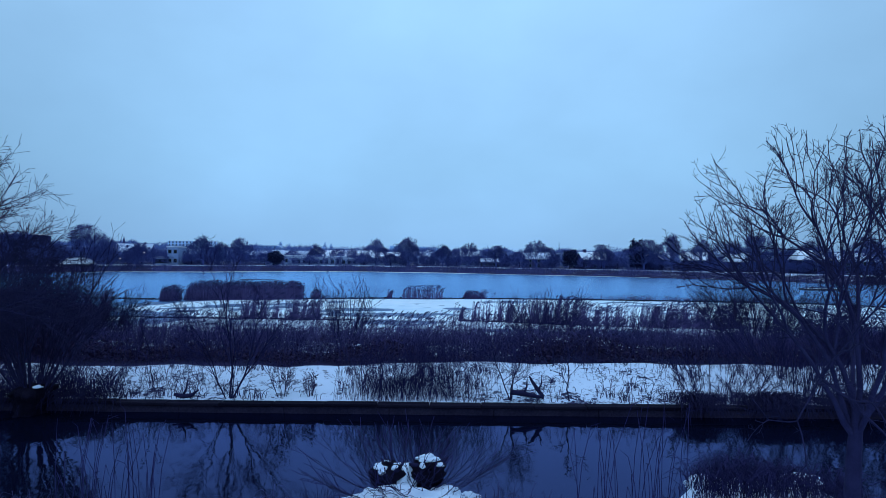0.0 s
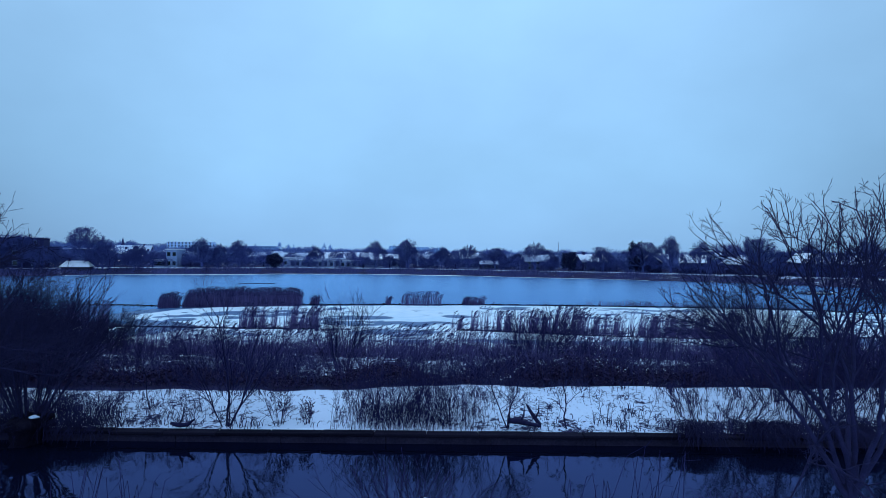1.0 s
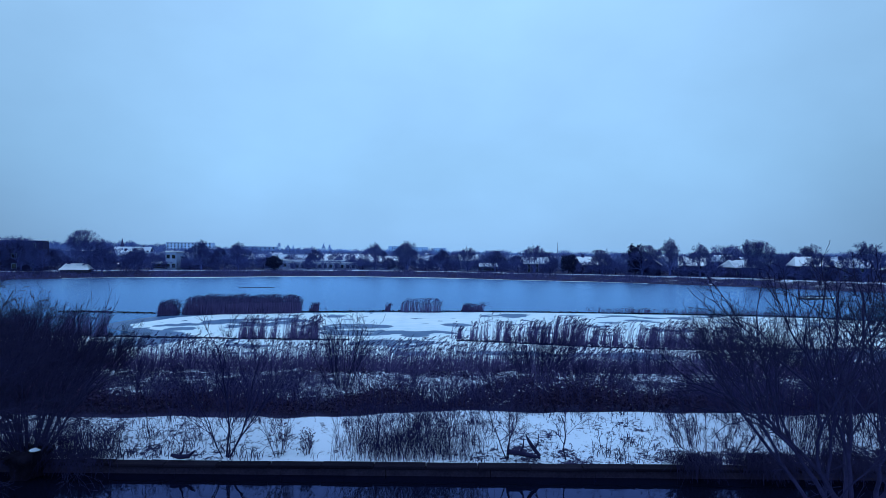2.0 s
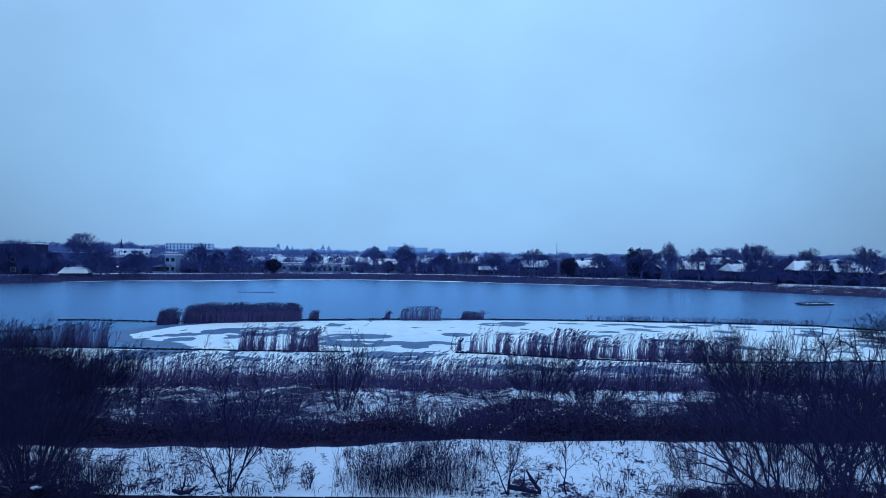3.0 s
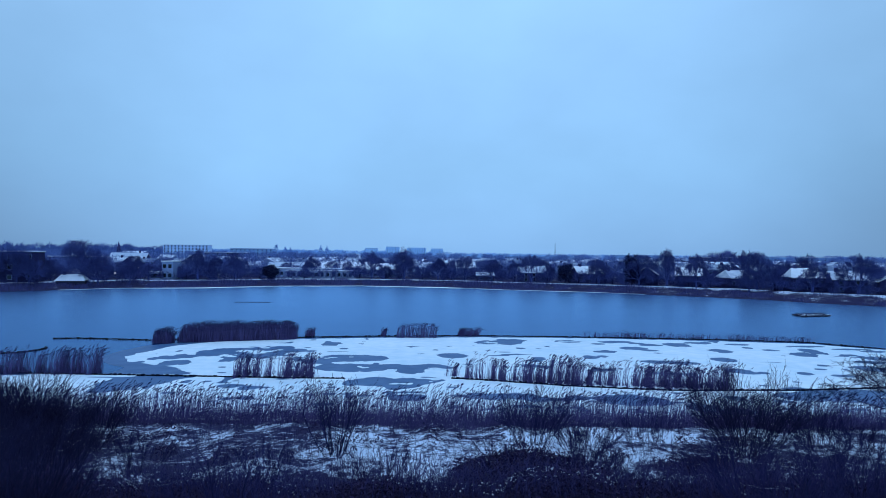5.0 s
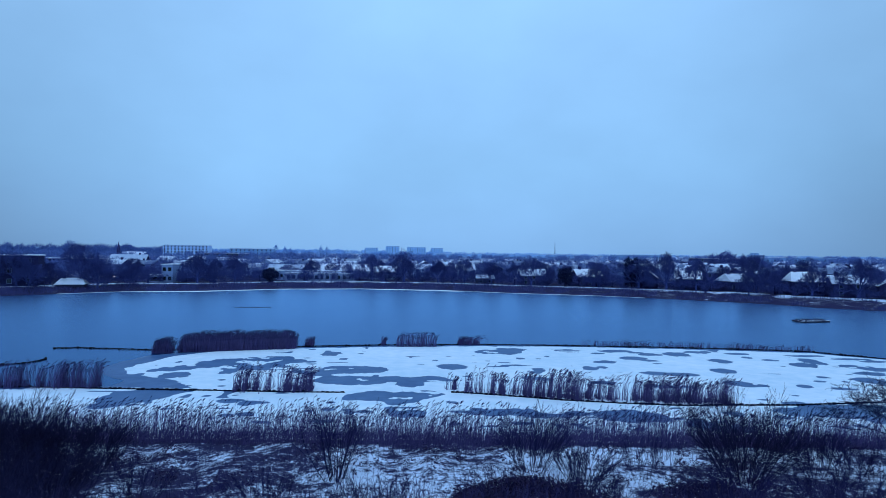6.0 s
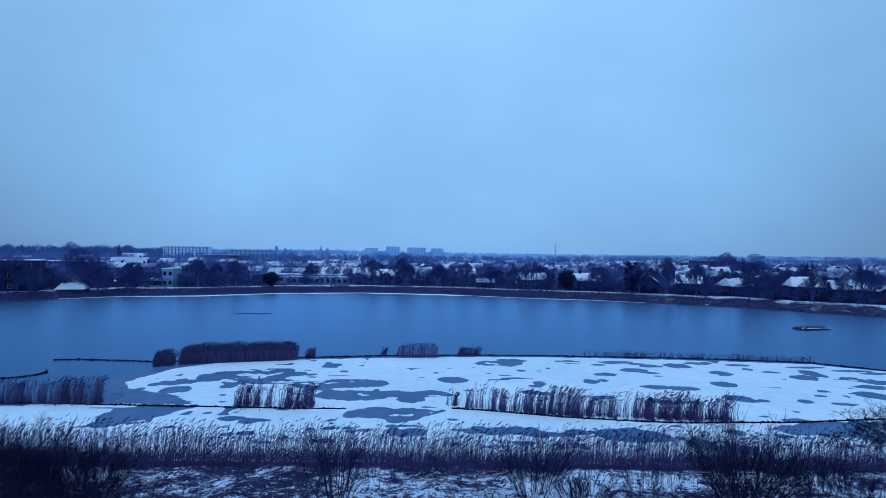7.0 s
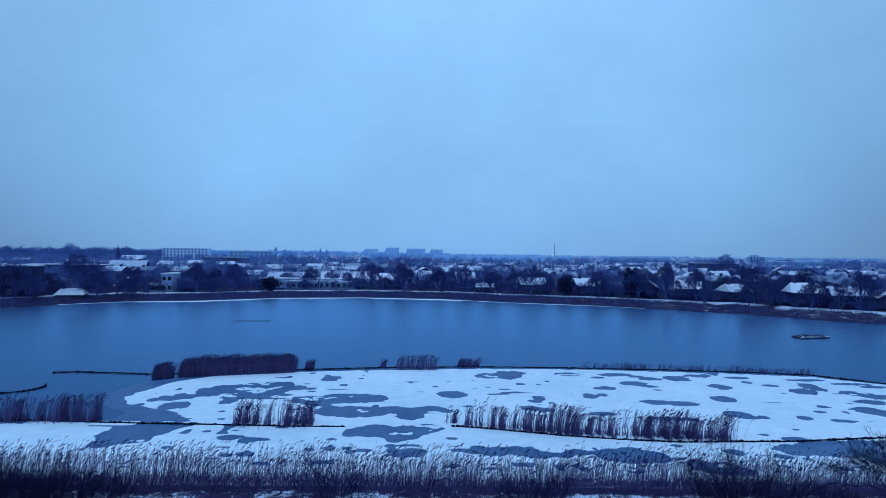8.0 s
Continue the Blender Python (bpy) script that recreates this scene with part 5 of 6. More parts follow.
def log(pts, rad, label):
    tw = Twigs()
    tw.add([Vector(p) for p in pts], rad, 8)
    tw.add([Vector(pts[1]), Vector(pts[1]) + Vector((0.1, 0, 0.2)), Vector(pts[1]) + Vector((0.12, 0.05, 0.45))], [rad[1] * 0.5, rad[1] * 0.4, 0.01], 5)
    return tagged(new("fallen_log", tw.mesh("fallen_log", [BARK])), label, "log", "fallen wood")


log([(2.05, 18.0, 1.75), (2.4, 17.95, 1.72), (2.75, 17.9, 1.66), (3.0, 17.88, 1.62)], [0.08, 0.075, 0.06, 0.03], "dark fallen log lying along the wall")
log([(3.0, 18.0, 1.62), (2.85, 18.05, 1.8), (2.7, 18.1, 2.02), (2.6, 18.12, 2.2)], [0.055, 0.06, 0.05, 0.02], "broken dark branch leaning up from the snow")
log([(-7.75, 17.75, 1.64), (-7.5, 17.7, 1.6), (-7.25, 17.7, 1.62), (-7.05, 17.75, 1.78)], [0.05, 0.07, 0.06, 0.02], "curved dark branch lying on the wall")

# ---- the far shore ----
OAKS = [fork_tree(100 + i, 10.0, 10.0, t, 1.9, n, depth=6, thin=0.018, first=2.0, shoot=1.3, open_out=1.2, crook=0.2) for i, (t, n) in enumerate([(0.34, 7), (0.38, 6), (0.32, 8), (0.36, 7)])]
OAK_RNG = random.Random(5)


def oak(x, y, height, width):
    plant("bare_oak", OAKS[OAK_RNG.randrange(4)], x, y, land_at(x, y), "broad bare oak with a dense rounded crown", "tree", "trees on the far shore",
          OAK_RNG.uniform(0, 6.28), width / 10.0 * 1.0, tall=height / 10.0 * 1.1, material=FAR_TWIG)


oak(-121.2, 176.3, 9.6, 9.8)
oak(-109.3, 189.2, 12.1, 12.9)
oak(-95.4, 201.2, 5.4, 9.3)
oak(-80.9, 205.5, 9.6, 11.4)
oak(-77.7, 212.5, 8.1, 7.1)
oak(-70.3, 211.0, 9.3, 9.8)
oak(-25.1, 230.2, 9.8, 11.1)
oak(-12.7, 226.6, 10.3, 12.2)
oak(-0.1, 225.5, 7.9, 9.2)
oak(9.5, 219.9, 8.5, 9.4)
oak(18.8, 214.9, 7.4, 8.4)
oak(31.9, 209.3, 9.3, 11.3)
oak(53.1, 201.2, 7.9, 8.6)
oak(64.2, 195.1, 9.3, 10.1)
oak(72.1, 192.0, 11.2, 10.7)
oak(78.5, 185.0, 9.7, 9.6)
oak(92.6, 176.4, 10.8, 11.8)
oak(109.7, 158.3, 9.9, 12.4)
oak(116.4, 191.2, 10.2, 11.7)
oak(-51.8, 259.4, 6.7, 8.2)
oak(-43.2, 251.3, 6.6, 9.3)
oak(-119.1, 188.3, 6.7, 7.0)


for ox, oy, oh, ow in ((-126, 171, 8.5, 9), (-117, 175, 7, 9), (-104, 187, 8, 9), (-97, 192, 7, 8), (-132, 180, 10, 11), (88, 172, 7, 8), (101, 164, 7.5, 9), (121, 152, 8, 10), (126, 160, 9.5, 11)):
    oak(ox, oy, oh, ow)
for i in range(26):
    ox = -150 + 11.2 * i + OAK_RNG.uniform(-4, 4)
    slope = float(far_shore(ox + 2) - far_shore(ox - 2)) / 4
    oak(ox, float(far_shore(ox)) + OAK_RNG.uniform(24, 62) * math.sqrt(1 + slope * slope), OAK_RNG.uniform(5.5, 8.2), OAK_RNG.uniform(6, 10))


def tufted(name, rs, x, y, height, width, tris, material, label, size=0.5, group="", kind="", clump=True, spire=False):
    """A far bush or tree: many small leaves or twig sprays on an uneven round form, on a short trunk."""
    n = tris
    u = rs.normal(0, 1, (n, 3))
    u /= np.linalg.norm(u, axis=1, keepdims=True)
    r = rs.uniform(0.45, 1.0, n) ** 0.6 * (1 + 0.25 * np.sin(u[:, 0] * 5 + rs.uniform(0, 6)) * np.cos(u[:, 2] * 4))
    c = u * r[:, None] * np.array([width / 2, width / 2, height * 0.45]) + np.array([0, 0, height * 0.55])
    if spire:
        c[:, :2] *= np.clip(1.15 - c[:, 2:3] / height, 0.05, 1)
    a, b = rs.normal(0, size, (n, 3)), rs.normal(0, size * (1.0 if material is EVERGREEN else 0.16), (n, 3))
    if material is not EVERGREEN:
        a = a + u * size * 1.2 + np.array([0, 0, size * 0.6])
    v = np.stack([c, c + a, c + b], 1).reshape(-1, 3)
    ob = base(name, pose(x, y, land_at(x, y)), label, "tree" if height > 4 else "bush", group, kind)
    child("crown", mesh_of("crown", v, np.arange(3 * n).reshape(-1, 3), [material]), ob)
    tw = Twigs()
    tw.add([Vector((0, 0, -0.2)), Vector((0.05, 0, height * 0.3)), Vector((0, 0, height * 0.6))], [width * 0.05, width * 0.04, width * 0.02], 6)
    child("trunk", tw.mesh("trunk", [BARK]), ob)
    return ob


RT = np.random.RandomState(33)
tufted("evergreen_tree", RT, 42.8, 205.5, 6.4, 5.0, 1500, EVERGREEN, "dark dense evergreen on the far shore", 0.35)
tufted("evergreen_bush", RT, -59.7, 217.0, 5.0, 5.6, 1300, EVERGREEN, "dark round evergreen bush on the far shore", 0.35)
tufted("evergreen_tree", RT, 63.0, 198.0, 10.0, 5.0, 1500, EVERGREEN, "tall dark evergreen behind the far path", 0.4)
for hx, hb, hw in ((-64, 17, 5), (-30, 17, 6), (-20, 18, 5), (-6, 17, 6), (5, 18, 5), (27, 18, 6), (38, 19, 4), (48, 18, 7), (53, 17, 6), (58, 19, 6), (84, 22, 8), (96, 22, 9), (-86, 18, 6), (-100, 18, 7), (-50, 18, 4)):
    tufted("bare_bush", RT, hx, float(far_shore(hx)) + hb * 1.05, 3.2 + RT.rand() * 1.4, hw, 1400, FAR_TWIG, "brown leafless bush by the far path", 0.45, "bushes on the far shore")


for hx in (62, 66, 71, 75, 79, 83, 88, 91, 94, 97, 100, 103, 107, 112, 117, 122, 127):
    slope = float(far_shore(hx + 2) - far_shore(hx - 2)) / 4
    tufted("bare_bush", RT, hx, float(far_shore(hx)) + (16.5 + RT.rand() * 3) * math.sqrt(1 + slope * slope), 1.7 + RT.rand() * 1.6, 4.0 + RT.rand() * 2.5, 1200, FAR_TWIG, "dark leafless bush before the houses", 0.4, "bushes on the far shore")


def bank_fringe():
    """Brown sedge and reeds on the far bank, uneven, with gaps."""
    rs = np.random.RandomState(44)
    n = 60000
    x = rs.uniform(-190, 170, n)
    b = rs.uniform(-0.6, 9.8, n)
    s = (far_shore(x + 2) - far_shore(x - 2)) / 4
    y = far_shore(x) + b * np.sqrt(1 + s * s)
    k = lumps(x, y, 45, 4.0) + 0.6 * rs.rand(n) > -0.15 + 0.5 * smooth01(25, 60, x)
    x, y = x[k], y[k]
    n = len(x)
    z = land(x, y)
    h = rs.uniform(0.35, 1.15, n) * (1 + 0.4 * lumps(x, y, 46, 7.0))
    a = rs.uniform(0, np.pi, n)
    w = rs.uniform(0.025, 0.07, n)
    dx, dy = np.cos(a) * w, np.sin(a) * w
    t = rs.normal(0, 0.32, (n, 2))
    v = np.stack([np.stack([x - dx, y - dy, z - 0.1], -1), np.stack([x + dx, y + dy, z - 0.1], -1), np.stack([x + t[:, 0], y + t[:, 1], z + h], -1)], 1)
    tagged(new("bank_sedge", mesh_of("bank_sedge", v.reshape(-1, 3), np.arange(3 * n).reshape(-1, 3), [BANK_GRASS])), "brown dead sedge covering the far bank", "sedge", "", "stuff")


bank_fringe()

# ---- buildings ----
PANE = box_mesh("pane", 1.0, 0.05, 1.2, GLASS)
WFRAME = box_mesh("window_frame", 1.25, 0.08, 1.45, FRAME_WHITE)
WIDE_PANE = box_mesh("pane", 2.2, 0.05, 1.3, GLASS)
WIDE_FRAME = box_mesh("window_frame", 2.5, 0.08, 1.6, FRAME_WHITE)


def window(parent, x, y, z, turn=0, wide=False, fat=1.0):
    w = child("window", WIDE_FRAME if wide else WFRAME, parent, m=Matrix.LocRotScale((x, y, z), Euler((0, 0, turn)), (fat, 1, fat)))
    child("pane", WIDE_PANE if wide else PANE, w, m=pose(0, -0.035, 0.12))
    return w


def house(x, y, w, d, eave, rise, turn, seed, label, hip=0.0, wall=None, windows=3, storeys=2, group="houses behind the reservoir", roof=None):
    """A house with its ridge along its width: walls, two snowy roof slopes, chimney, windows."""
    rng = random.Random(seed)
    z = land_at(x, y)
    h = base("house", pose(x, y, z - 0.1, 0, 0, turn), label, "house", group)
    v = [(-w / 2, -d / 2, 0), (w / 2, -d / 2, 0), (w / 2, d / 2, 0), (-w / 2, d / 2, 0), (-w / 2, -d / 2, eave), (w / 2, -d / 2, eave), (w / 2, d / 2, eave), (-w / 2, d / 2, eave),
         (-w / 2 + hip, 0, eave + rise), (w / 2 - hip, 0, eave + rise)]
    f = [(0, 1, 5, 4), (1, 2, 6, 5), (2, 3, 7, 6), (3, 0, 4, 7), (5, 6, 9), (7, 4, 8)]
    child("wall", mesh_of("wall", v, f, [wall or BRICK]), h)
    o, t = 0.35, 0.16
    lo = eave - o * rise / (d / 2)
    r = [(-w / 2 - o, -d / 2 - o, lo), (w / 2 + o, -d / 2 - o, lo), (w / 2 + o - hip, 0, eave + rise), (-w / 2 - o + hip, 0, eave + rise), (w / 2 + o, d / 2 + o, lo), (-w / 2 - o, d / 2 + o, lo)]
    rv = [(a, b, c + 0.03) for a, b, c in r] + [(a, b, c + t) for a, b, c in r]
    rf = [(6, 7, 8, 9), (8, 10, 11, 9), (0, 3, 2, 1), (2, 3, 5, 4), (0, 1, 7, 6), (1, 2, 8, 7), (2, 4, 10, 8), (4, 5, 11, 10), (5, 3, 9, 11), (3, 0, 6, 9)]
    if hip:
        rf += [(7, 10, 8), (11, 6, 9)]
    child("roof", mesh_of("roof", rv, rf, [roof or ROOF_SNOW]), h, "roof under snow")
    child("chimney", box_mesh("chimney", 0.9, 0.6, 1.9, BRICK, 0.03), h, m=pose(rng.choice((-1, 1)) * w * 0.28, rng.uniform(-0.3, 0.3), eave + rise - 0.9))
    for s in range(storeys):
        for i in range(windows):
            window(h, (i + 0.5) * w / windows - w / 2, -d / 2 - 0.03, (s + 0.3) * eave / storeys, fat=0.85)
    return h


def block(name, x, y, w, d, h, turn, cols, storeys, wall, label, wide=False, category="building", roof=None, fat=1.0, z=None):
    """A flat-roofed building with rows of windows."""
    ob = base(name, pose(x, y, (land_at(x, y) if z is None else z) - 0.1, 0, 0, turn), label, category, "buildings behind the reservoir")
    child("wall", box_mesh("wall", w, d, h, wall), ob)
    child("roof", box_mesh("roof", w + 0.5, d + 0.5, 0.35, roof or ROOF_SNOW, 0.05), ob, "flat roof under snow", pose(0, 0, h))
    for s in range(storeys):
        for i in range(cols):
            window(ob, (i + 0.5) * w / cols - w / 2, -d / 2 - 0.03, (s + 0.3) * h / storeys, 0, wide, fat)
    return ob


# brick houses facing the water
house(103.9, 172.5, 8.6, 7.6, 4.2, 2.4, -12, 1, "two-storey brick house with a snowy hipped roof", 1.2)
house(110.5, 165.0, 8.0, 7.0, 3.9, 2.0, -14, 2, "two-storey brick house with a snowy gabled roof", 0.0, windows=2)
house(119.5, 159.0, 7.0, 7.0, 3.6, 2.1, 60, 3, "brick house with a snowy gabled roof", 0.0, windows=2)
house(92.0, 189.0, 8.0, 7.0, 3.3, 2.1, 14, 4, "low brick house with a long snowy roof", 0.8, windows=4, storeys=1)
house(81.0, 197.0, 7.5, 7.0, 3.8, 2.3, -20, 5, "brick house with a snowy gabled roof behind bare oaks", 0.0)
house(69.5, 203.0, 7.0, 7.0, 3.8, 2.3, 70, 6, "brick house with a snowy gabled roof behind bare oaks", 0.0)
house(17.0, 222.0, 6.0, 4.0, 2.2, 1.0, 0, 7, "small wooden hut with a snowy roof", 0.0, TIMBER, 2, 1)
house(52.0, 214.0, 9.0, 7.0, 3.6, 2.4, 10, 8, "brick house with a snowy gabled roof", 0.0)
house(34.0, 222.0, 9.0, 7.0, 3.6, 2.2, 5, 9, "brick house with a snowy gabled roof", 0.0)
# school and works on the left part of the shore
block("school_building", -92.3, 212.0, 3.6, 9.0, 6.2, 4, 2, 2, RENDER, "white rendered two-storey building with a flat snowy roof")
block("school_building", -96.3, 211.5, 4.2, 8.0, 2.6, 4, 5, 1, RENDER, "low white rendered wing with a flat snowy roof")
block("brick_block", -125.5, 181.0, 14.0, 10.0, 9.0, 24, 3, 3, BRICK, "dark brick flats three storeys high")
block("brick_block", -139.0, 178.0, 12.0, 10.0, 4.0, 24, 3, 1, BRICK, "low dark brick wing with a snowy roof")
block("school_building", -46.0, 240.0, 26.0, 8.0, 2.9, 0, 12, 1, RENDER, "long low white school block with a row of windows")
block("school_building", -54.0, 248.0, 34.0, 9.0, 3.6, 0, 14, 1, RENDER, "long low white school block with a snowy flat roof")
house(-40.0, 262.0, 22.0, 14.0, 3.6, 2.6, 0, 11, "wide low hall with a broad snowy roof", 0.0, RENDER, 8, 1)
house(-24.0, 262.0, 12.0, 12.0, 3.2, 2.4, 0, 12, "low hall with a broad snowy roof", 0.0, RENDER, 4, 1)
house(-62.0, 262.0, 20.0, 12.0, 3.4, 2.4, 6, 13, "low hall with a broad snowy roof", 0.0, BRICK, 6, 1)
house(-52.0, 250.0, 9.0, 8.0, 3.4, 3.4, 90, 14, "dark gabled hall among bare trees", 0.0, BRICK, 2, 1)


house(-110.5, 185.0, 7.4, 6.0, 1.0, 1.6, 18, 21, "low hut with a wide hipped roof under snow", 1.2, TIMBER, 0, 1)


def yard_lamp(x, y, z):
    o = base("yard_lamp", pose(x, y, land_at(x, y)), "lit white lamp on a dark post", "lamp", "lit lamps")
    tw = Twigs()
    tw.add([Vector((0, 0, -0.2)), Vector((0, 0, z / 2)), Vector((0, 0, z))], [0.08, 0.07, 0.06], 6)
    child("post", tw.mesh("post", [STEEL]), o)
    child("lamp_head", box_mesh("lamp_head", 0.42, 0.3, 0.3, LAMP, 0.05), o, "glowing lamp head", pose(0, 0, z))


for lx, ly, lz in ((-108, 213, 4.6), (-104, 212, 4.0), (-109, 206, 2.0)):
    yard_lamp(lx, ly, lz)

# the town behind: streets of terraces, larger blocks, and trees between them
TR = random.Random(19)
for street, (y0, z0) in enumerate([(238, 0), (262, 0), (290, 0), (325, 0), (370, 0), (425, 0), (500, 0), (600, 0)]):
    span = y0 * 0.80
    x = -span
    while x < span:
        wdt = TR.uniform(5.5, 9.5) * (1 + street * 0.10)
        skip = TR.random() < (0.82 if x < -0.28 * y0 and y0 < 450 else 0.5 if y0 < 300 and x < 60 else 0.34) or (-115 < x < -15 and y0 < 270)
        yy = y0 + TR.uniform(-5, 5) - 0.00045 * x * x * (1 if x > 0 else 0.5)
        if not skip and beyond(np.array([x]), np.array([yy]))[0] > 30:
            house(x, yy, wdt, TR.uniform(6, 7.5), TR.uniform(3.6, 5.0), TR.uniform(1.7, 2.4), TR.uniform(-25, 25) + TR.choice((0, 0, 0, 90)), street * 50 + int(x), "terraced brick house with a snowy roof", 0.0,
                  TR.choice((BRICK, BRICK, BRICK, RENDER)), 3 if street < 4 else 2, 2, "houses of the far town", THIN_SNOW)
        x += wdt + TR.uniform(1, 12)
block("long_hall", -193.0, 322.0, 40.0, 14.0, 6.4, 10, 14, 1, BRICK, "long dark works building with high windows", roof=THIN_SNOW)
house(-166.5, 330.0, 18.0, 14.0, 3.9, 4.8, 10, 301, "large hall with a wide snowy roof", 0.0, BRICK, 6, 1)
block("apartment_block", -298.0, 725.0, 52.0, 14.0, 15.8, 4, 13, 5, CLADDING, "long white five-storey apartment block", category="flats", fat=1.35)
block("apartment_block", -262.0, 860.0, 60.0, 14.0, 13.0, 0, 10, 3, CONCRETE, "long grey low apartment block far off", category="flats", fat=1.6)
block("apartment_block", -180.0, 520.0, 34.0, 12.0, 9.0, 0, 8, 3, BRICK, "brick apartment block with a snowy roof", category="flats", fat=1.3)
block("school_block", 330.0, 560.0, 60.0, 14.0, 9.0, -10, 10, 2, CONCRETE, "long low grey block with a snowy roof", category="flats", fat=1.0)
block("school_block", 190.0, 420.0, 30.0, 12.0, 9.0, -6, 8, 3, BRICK, "brick block of flats with a snowy roof", category="flats", fat=1.2)
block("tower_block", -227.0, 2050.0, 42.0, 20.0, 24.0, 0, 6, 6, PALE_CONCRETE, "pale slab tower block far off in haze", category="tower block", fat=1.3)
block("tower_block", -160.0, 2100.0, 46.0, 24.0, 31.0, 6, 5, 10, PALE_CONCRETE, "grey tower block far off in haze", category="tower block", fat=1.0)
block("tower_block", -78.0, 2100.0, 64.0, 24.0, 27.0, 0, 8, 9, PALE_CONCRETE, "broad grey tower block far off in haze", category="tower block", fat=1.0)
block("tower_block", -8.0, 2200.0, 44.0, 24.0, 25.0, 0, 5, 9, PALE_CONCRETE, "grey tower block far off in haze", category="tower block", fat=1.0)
block("tower_block", 652.0, 1250.0, 28.0, 20.0, 11.0, -10, 5, 4, CONCRETE, "grey tower block with a small roof house", category="tower block", fat=1.8)
block("roof_house", 650.0, 1252.0, 14.0, 10.0, 3.5, -10, 1, 1, CONCRETE, "plant room on a tower block roof", category="plant room", z=land_at(652, 1250) + 11.3)
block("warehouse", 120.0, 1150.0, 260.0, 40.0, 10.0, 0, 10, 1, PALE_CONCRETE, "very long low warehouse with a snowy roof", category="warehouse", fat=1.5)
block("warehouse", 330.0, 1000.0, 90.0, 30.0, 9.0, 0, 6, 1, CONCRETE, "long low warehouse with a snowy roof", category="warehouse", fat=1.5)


def church(x, y):
    c = base("church", pose(x, y, land_at(x, y), 0, 0, 15), "small dark church with a pointed spire", "church")
    child("tower", box_mesh("tower", 3.4, 3.4, 9, BRICK, 0.1), c)
    bm = bmesh.new()
    bmesh.ops.create_cone(bm, cap_ends=True, segments=8, radius1=1.9, radius2=0.05, depth=9, matrix=Matrix.Translation((0, 0, 13.5)))
    me = bpy.data.meshes.new("spire")
    bm.to_mesh(me)
    bm.free()
    me.materials.append(BRICK)
    child("spire", me, c)
    v = [(3, -5, 0), (24, -5, 0), (24, 5, 0), (3, 5, 0), (3, -5, 5), (24, -5, 5), (24, 5, 5), (3, 5, 5), (3, 0, 8.6), (24, 0, 8.6)]
    child("nave", mesh_of("nave", v, [(0, 1, 5, 4), (1, 2, 6, 5), (2, 3, 7, 6), (3, 0, 4, 7), (5, 6, 9), (7, 4, 8)], [BRICK]), c)
    rv = [(3, -5.5, 4.7), (24, -5.5, 4.7), (24, 0, 8.8), (3, 0, 8.8), (24, 5.5, 4.7), (3, 5.5, 4.7)]
    child("roof", mesh_of("roof", rv, [(0, 1, 2, 3), (3, 2, 4, 5)], [THIN_SNOW]), c, "snowy nave roof")


church(-301.0, 575.0)


def mast(x, y, h):
    o = base("radio_mast", pose(x, y, land_at(x, y)), "thin steel radio mast far off", "mast")
    tw = Twigs()
    for a in range(3):
        c, s = math.cos(a * 2.094) * 1.4, math.sin(a * 2.094) * 1.4
        tw.add([Vector((c, s, 0)), Vector((c * 0.7, s * 0.7, h / 2)), Vector((c * 0.3, s * 0.3, h))], [0.35, 0.3, 0.25], 4)
    child("legs", tw.mesh("legs", [STEEL]), o)
    tw = Twigs()
    for i in range(12):
        z = h * (i + 0.5) / 12
        r = 1.4 * (1 - 0.7 * z / h)
        for a in range(3):
            tw.add([Vector((math.cos(a * 2.094 + q) * r, math.sin(a * 2.094 + q) * r, z + q)) for q in (0, 1.05, 2.094)], [0.12] * 3, 3)
    child("bracing", tw.mesh("bracing", [STEEL]), o)


mast(352.0, 1850.0, 42.0)


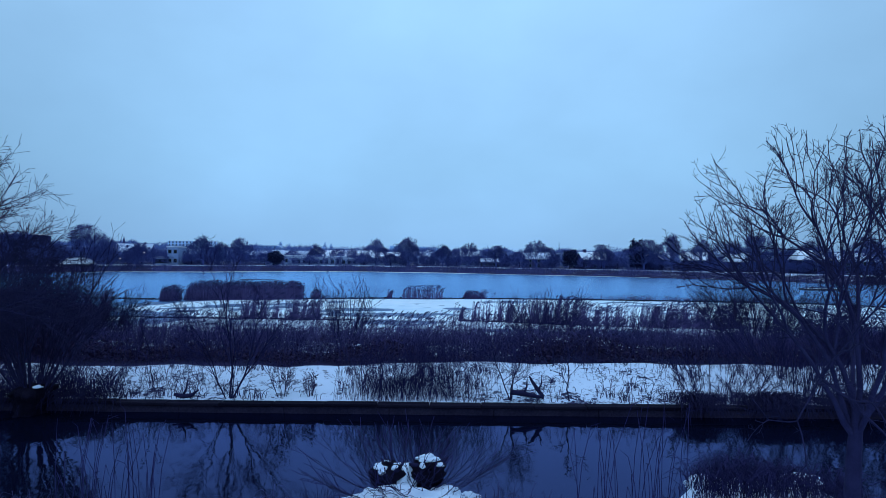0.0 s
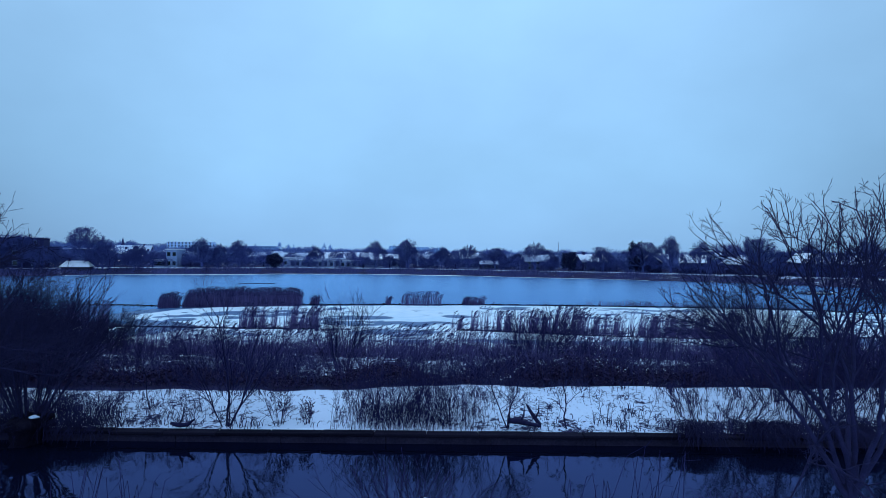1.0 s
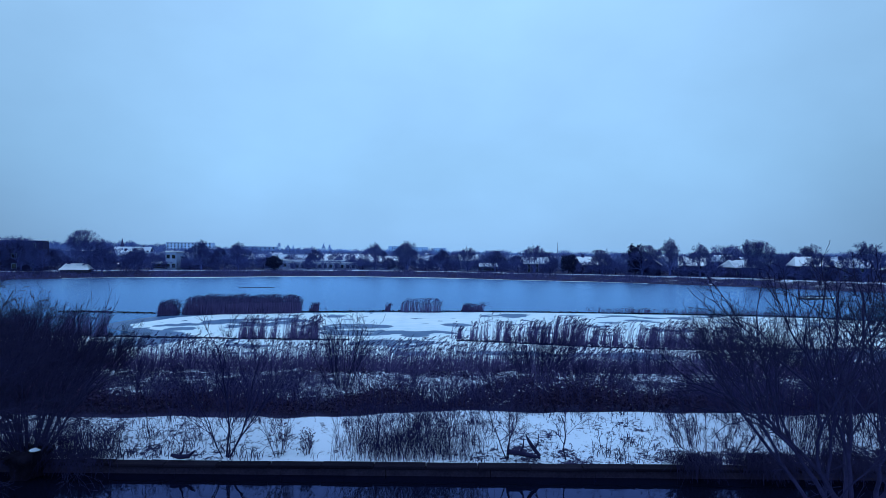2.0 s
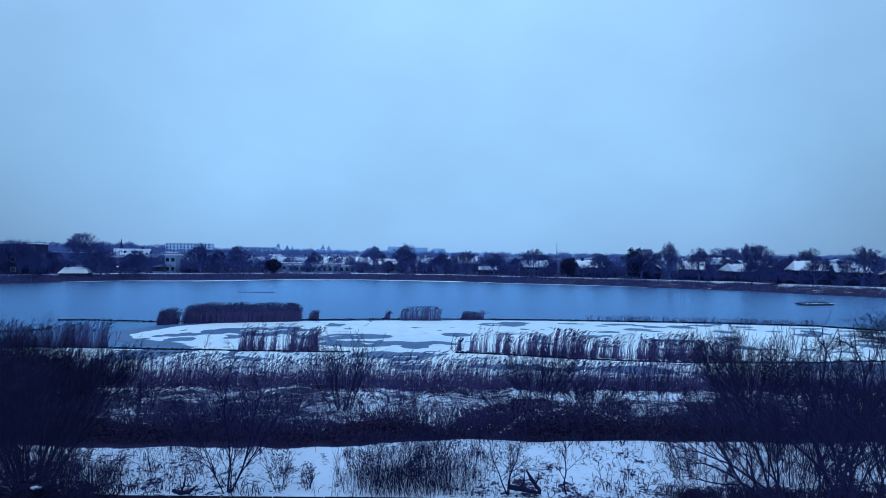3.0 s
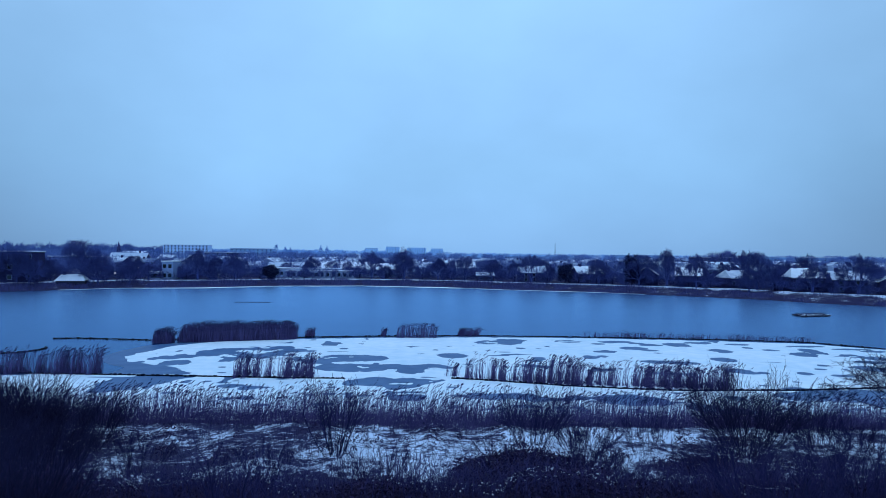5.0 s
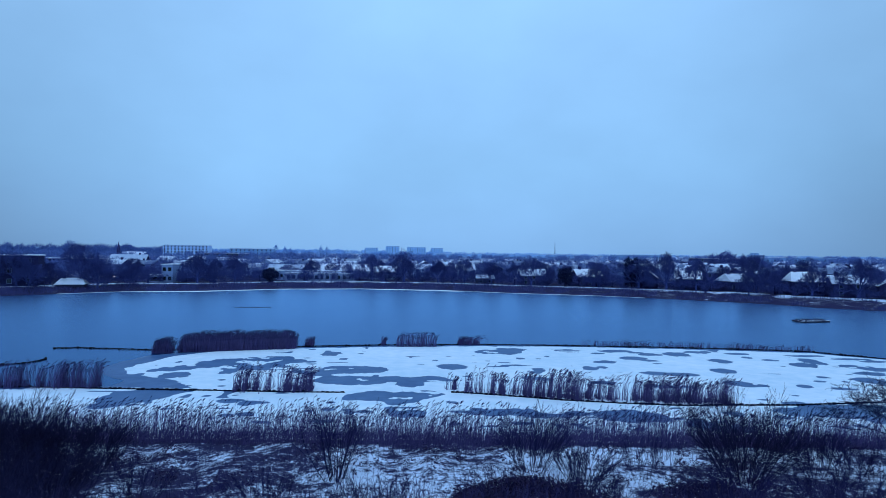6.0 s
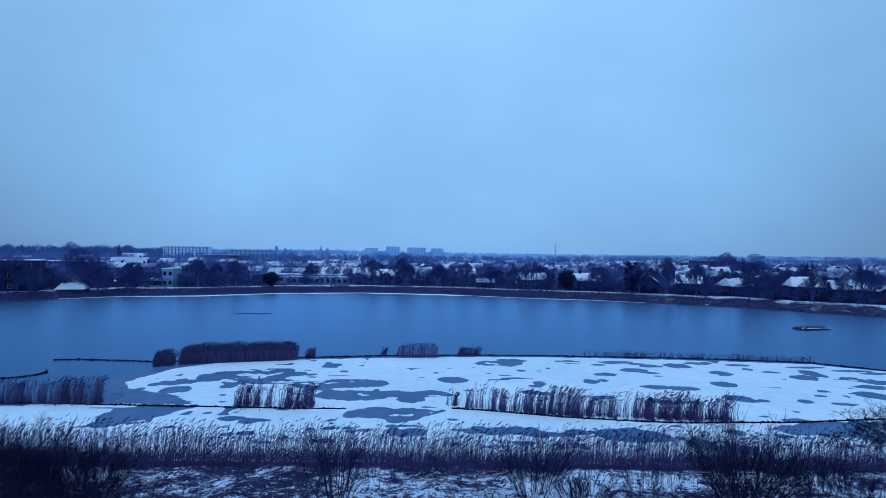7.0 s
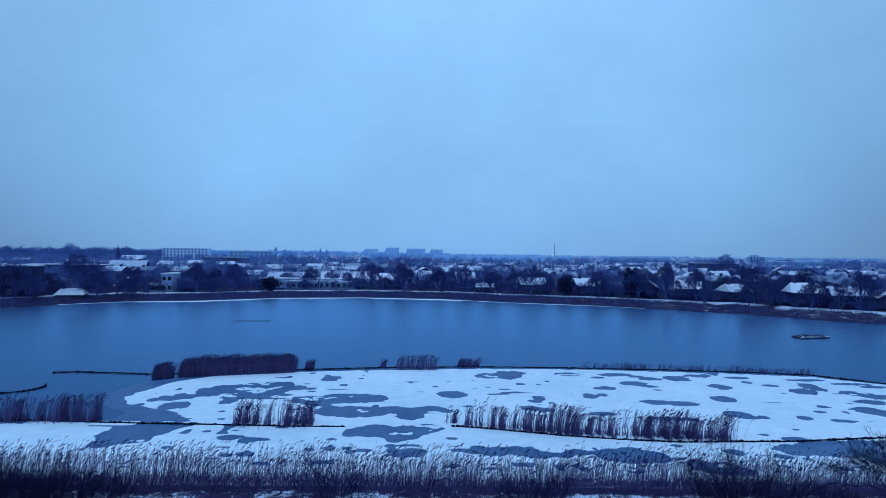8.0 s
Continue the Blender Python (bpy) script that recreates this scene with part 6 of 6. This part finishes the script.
def far_wood(name, pts, label, material=FAR_WOOD, height=(7, 12), tris=70, size=1.3, fall=False):
    """A wood of many small crowns, one object."""
    rs = np.random.RandomState(len(pts[0]) + int(abs(pts[0][0])))
    x, y = pts
    n = len(x)
    h = rs.uniform(*height, n) * (1 - 0.45 * smooth01(-200, 500, x) if fall else 1)
    w = h * rs.uniform(0.6, 1.0, n)
    u = rs.normal(0, 1, (n, tris, 3))
    u /= np.linalg.norm(u, axis=2, keepdims=True)
    r = rs.uniform(0.3, 1.0, (n, tris, 1)) ** 0.5
    c = u * r * np.stack([w / 2, w / 2, h * 0.45], -1)[:, None] + np.stack([x, y, land(x, y) + h * 0.52], -1)[:, None]
    s = size * (h / 10)[:, None, None]
    # thin sprays that point up and outwards
    out = rs.normal(0, 0.8, c.shape) + u * 1.1 + np.array([0, 0, 0.5])
    v = np.stack([c, c + out * s, c + rs.normal(0, 0.24, c.shape) * s], 2).reshape(-1, 3)
    tagged(new(name, mesh_of(name, v, np.arange(len(v)).reshape(-1, 3), [material])), label, "wood", "", "stuff")


def scatter(seed, n, y0, y1, half=0.85, keep=None):
    rs = np.random.RandomState(seed)
    y = y0 + (y1 - y0) * rs.rand(n)
    x = rs.uniform(-1, 1, n) * y * half
    k = beyond(x, y) > 22
    if keep is not None:
        k &= keep(x, y, rs)
    return x[k], y[k]


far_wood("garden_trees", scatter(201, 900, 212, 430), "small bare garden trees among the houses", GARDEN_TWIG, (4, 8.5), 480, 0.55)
HX = np.random.RandomState(77).uniform(-170, 150, 420)
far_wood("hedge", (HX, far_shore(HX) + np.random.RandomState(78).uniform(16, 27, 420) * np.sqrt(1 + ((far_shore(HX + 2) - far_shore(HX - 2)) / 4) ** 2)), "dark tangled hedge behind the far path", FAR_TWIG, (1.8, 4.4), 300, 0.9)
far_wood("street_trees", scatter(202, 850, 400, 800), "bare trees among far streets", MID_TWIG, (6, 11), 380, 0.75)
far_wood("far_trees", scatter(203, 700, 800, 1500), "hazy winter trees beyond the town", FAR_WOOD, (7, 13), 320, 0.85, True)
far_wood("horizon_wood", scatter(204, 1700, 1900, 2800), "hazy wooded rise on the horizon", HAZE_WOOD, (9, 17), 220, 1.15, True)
WX = np.random.RandomState(79)
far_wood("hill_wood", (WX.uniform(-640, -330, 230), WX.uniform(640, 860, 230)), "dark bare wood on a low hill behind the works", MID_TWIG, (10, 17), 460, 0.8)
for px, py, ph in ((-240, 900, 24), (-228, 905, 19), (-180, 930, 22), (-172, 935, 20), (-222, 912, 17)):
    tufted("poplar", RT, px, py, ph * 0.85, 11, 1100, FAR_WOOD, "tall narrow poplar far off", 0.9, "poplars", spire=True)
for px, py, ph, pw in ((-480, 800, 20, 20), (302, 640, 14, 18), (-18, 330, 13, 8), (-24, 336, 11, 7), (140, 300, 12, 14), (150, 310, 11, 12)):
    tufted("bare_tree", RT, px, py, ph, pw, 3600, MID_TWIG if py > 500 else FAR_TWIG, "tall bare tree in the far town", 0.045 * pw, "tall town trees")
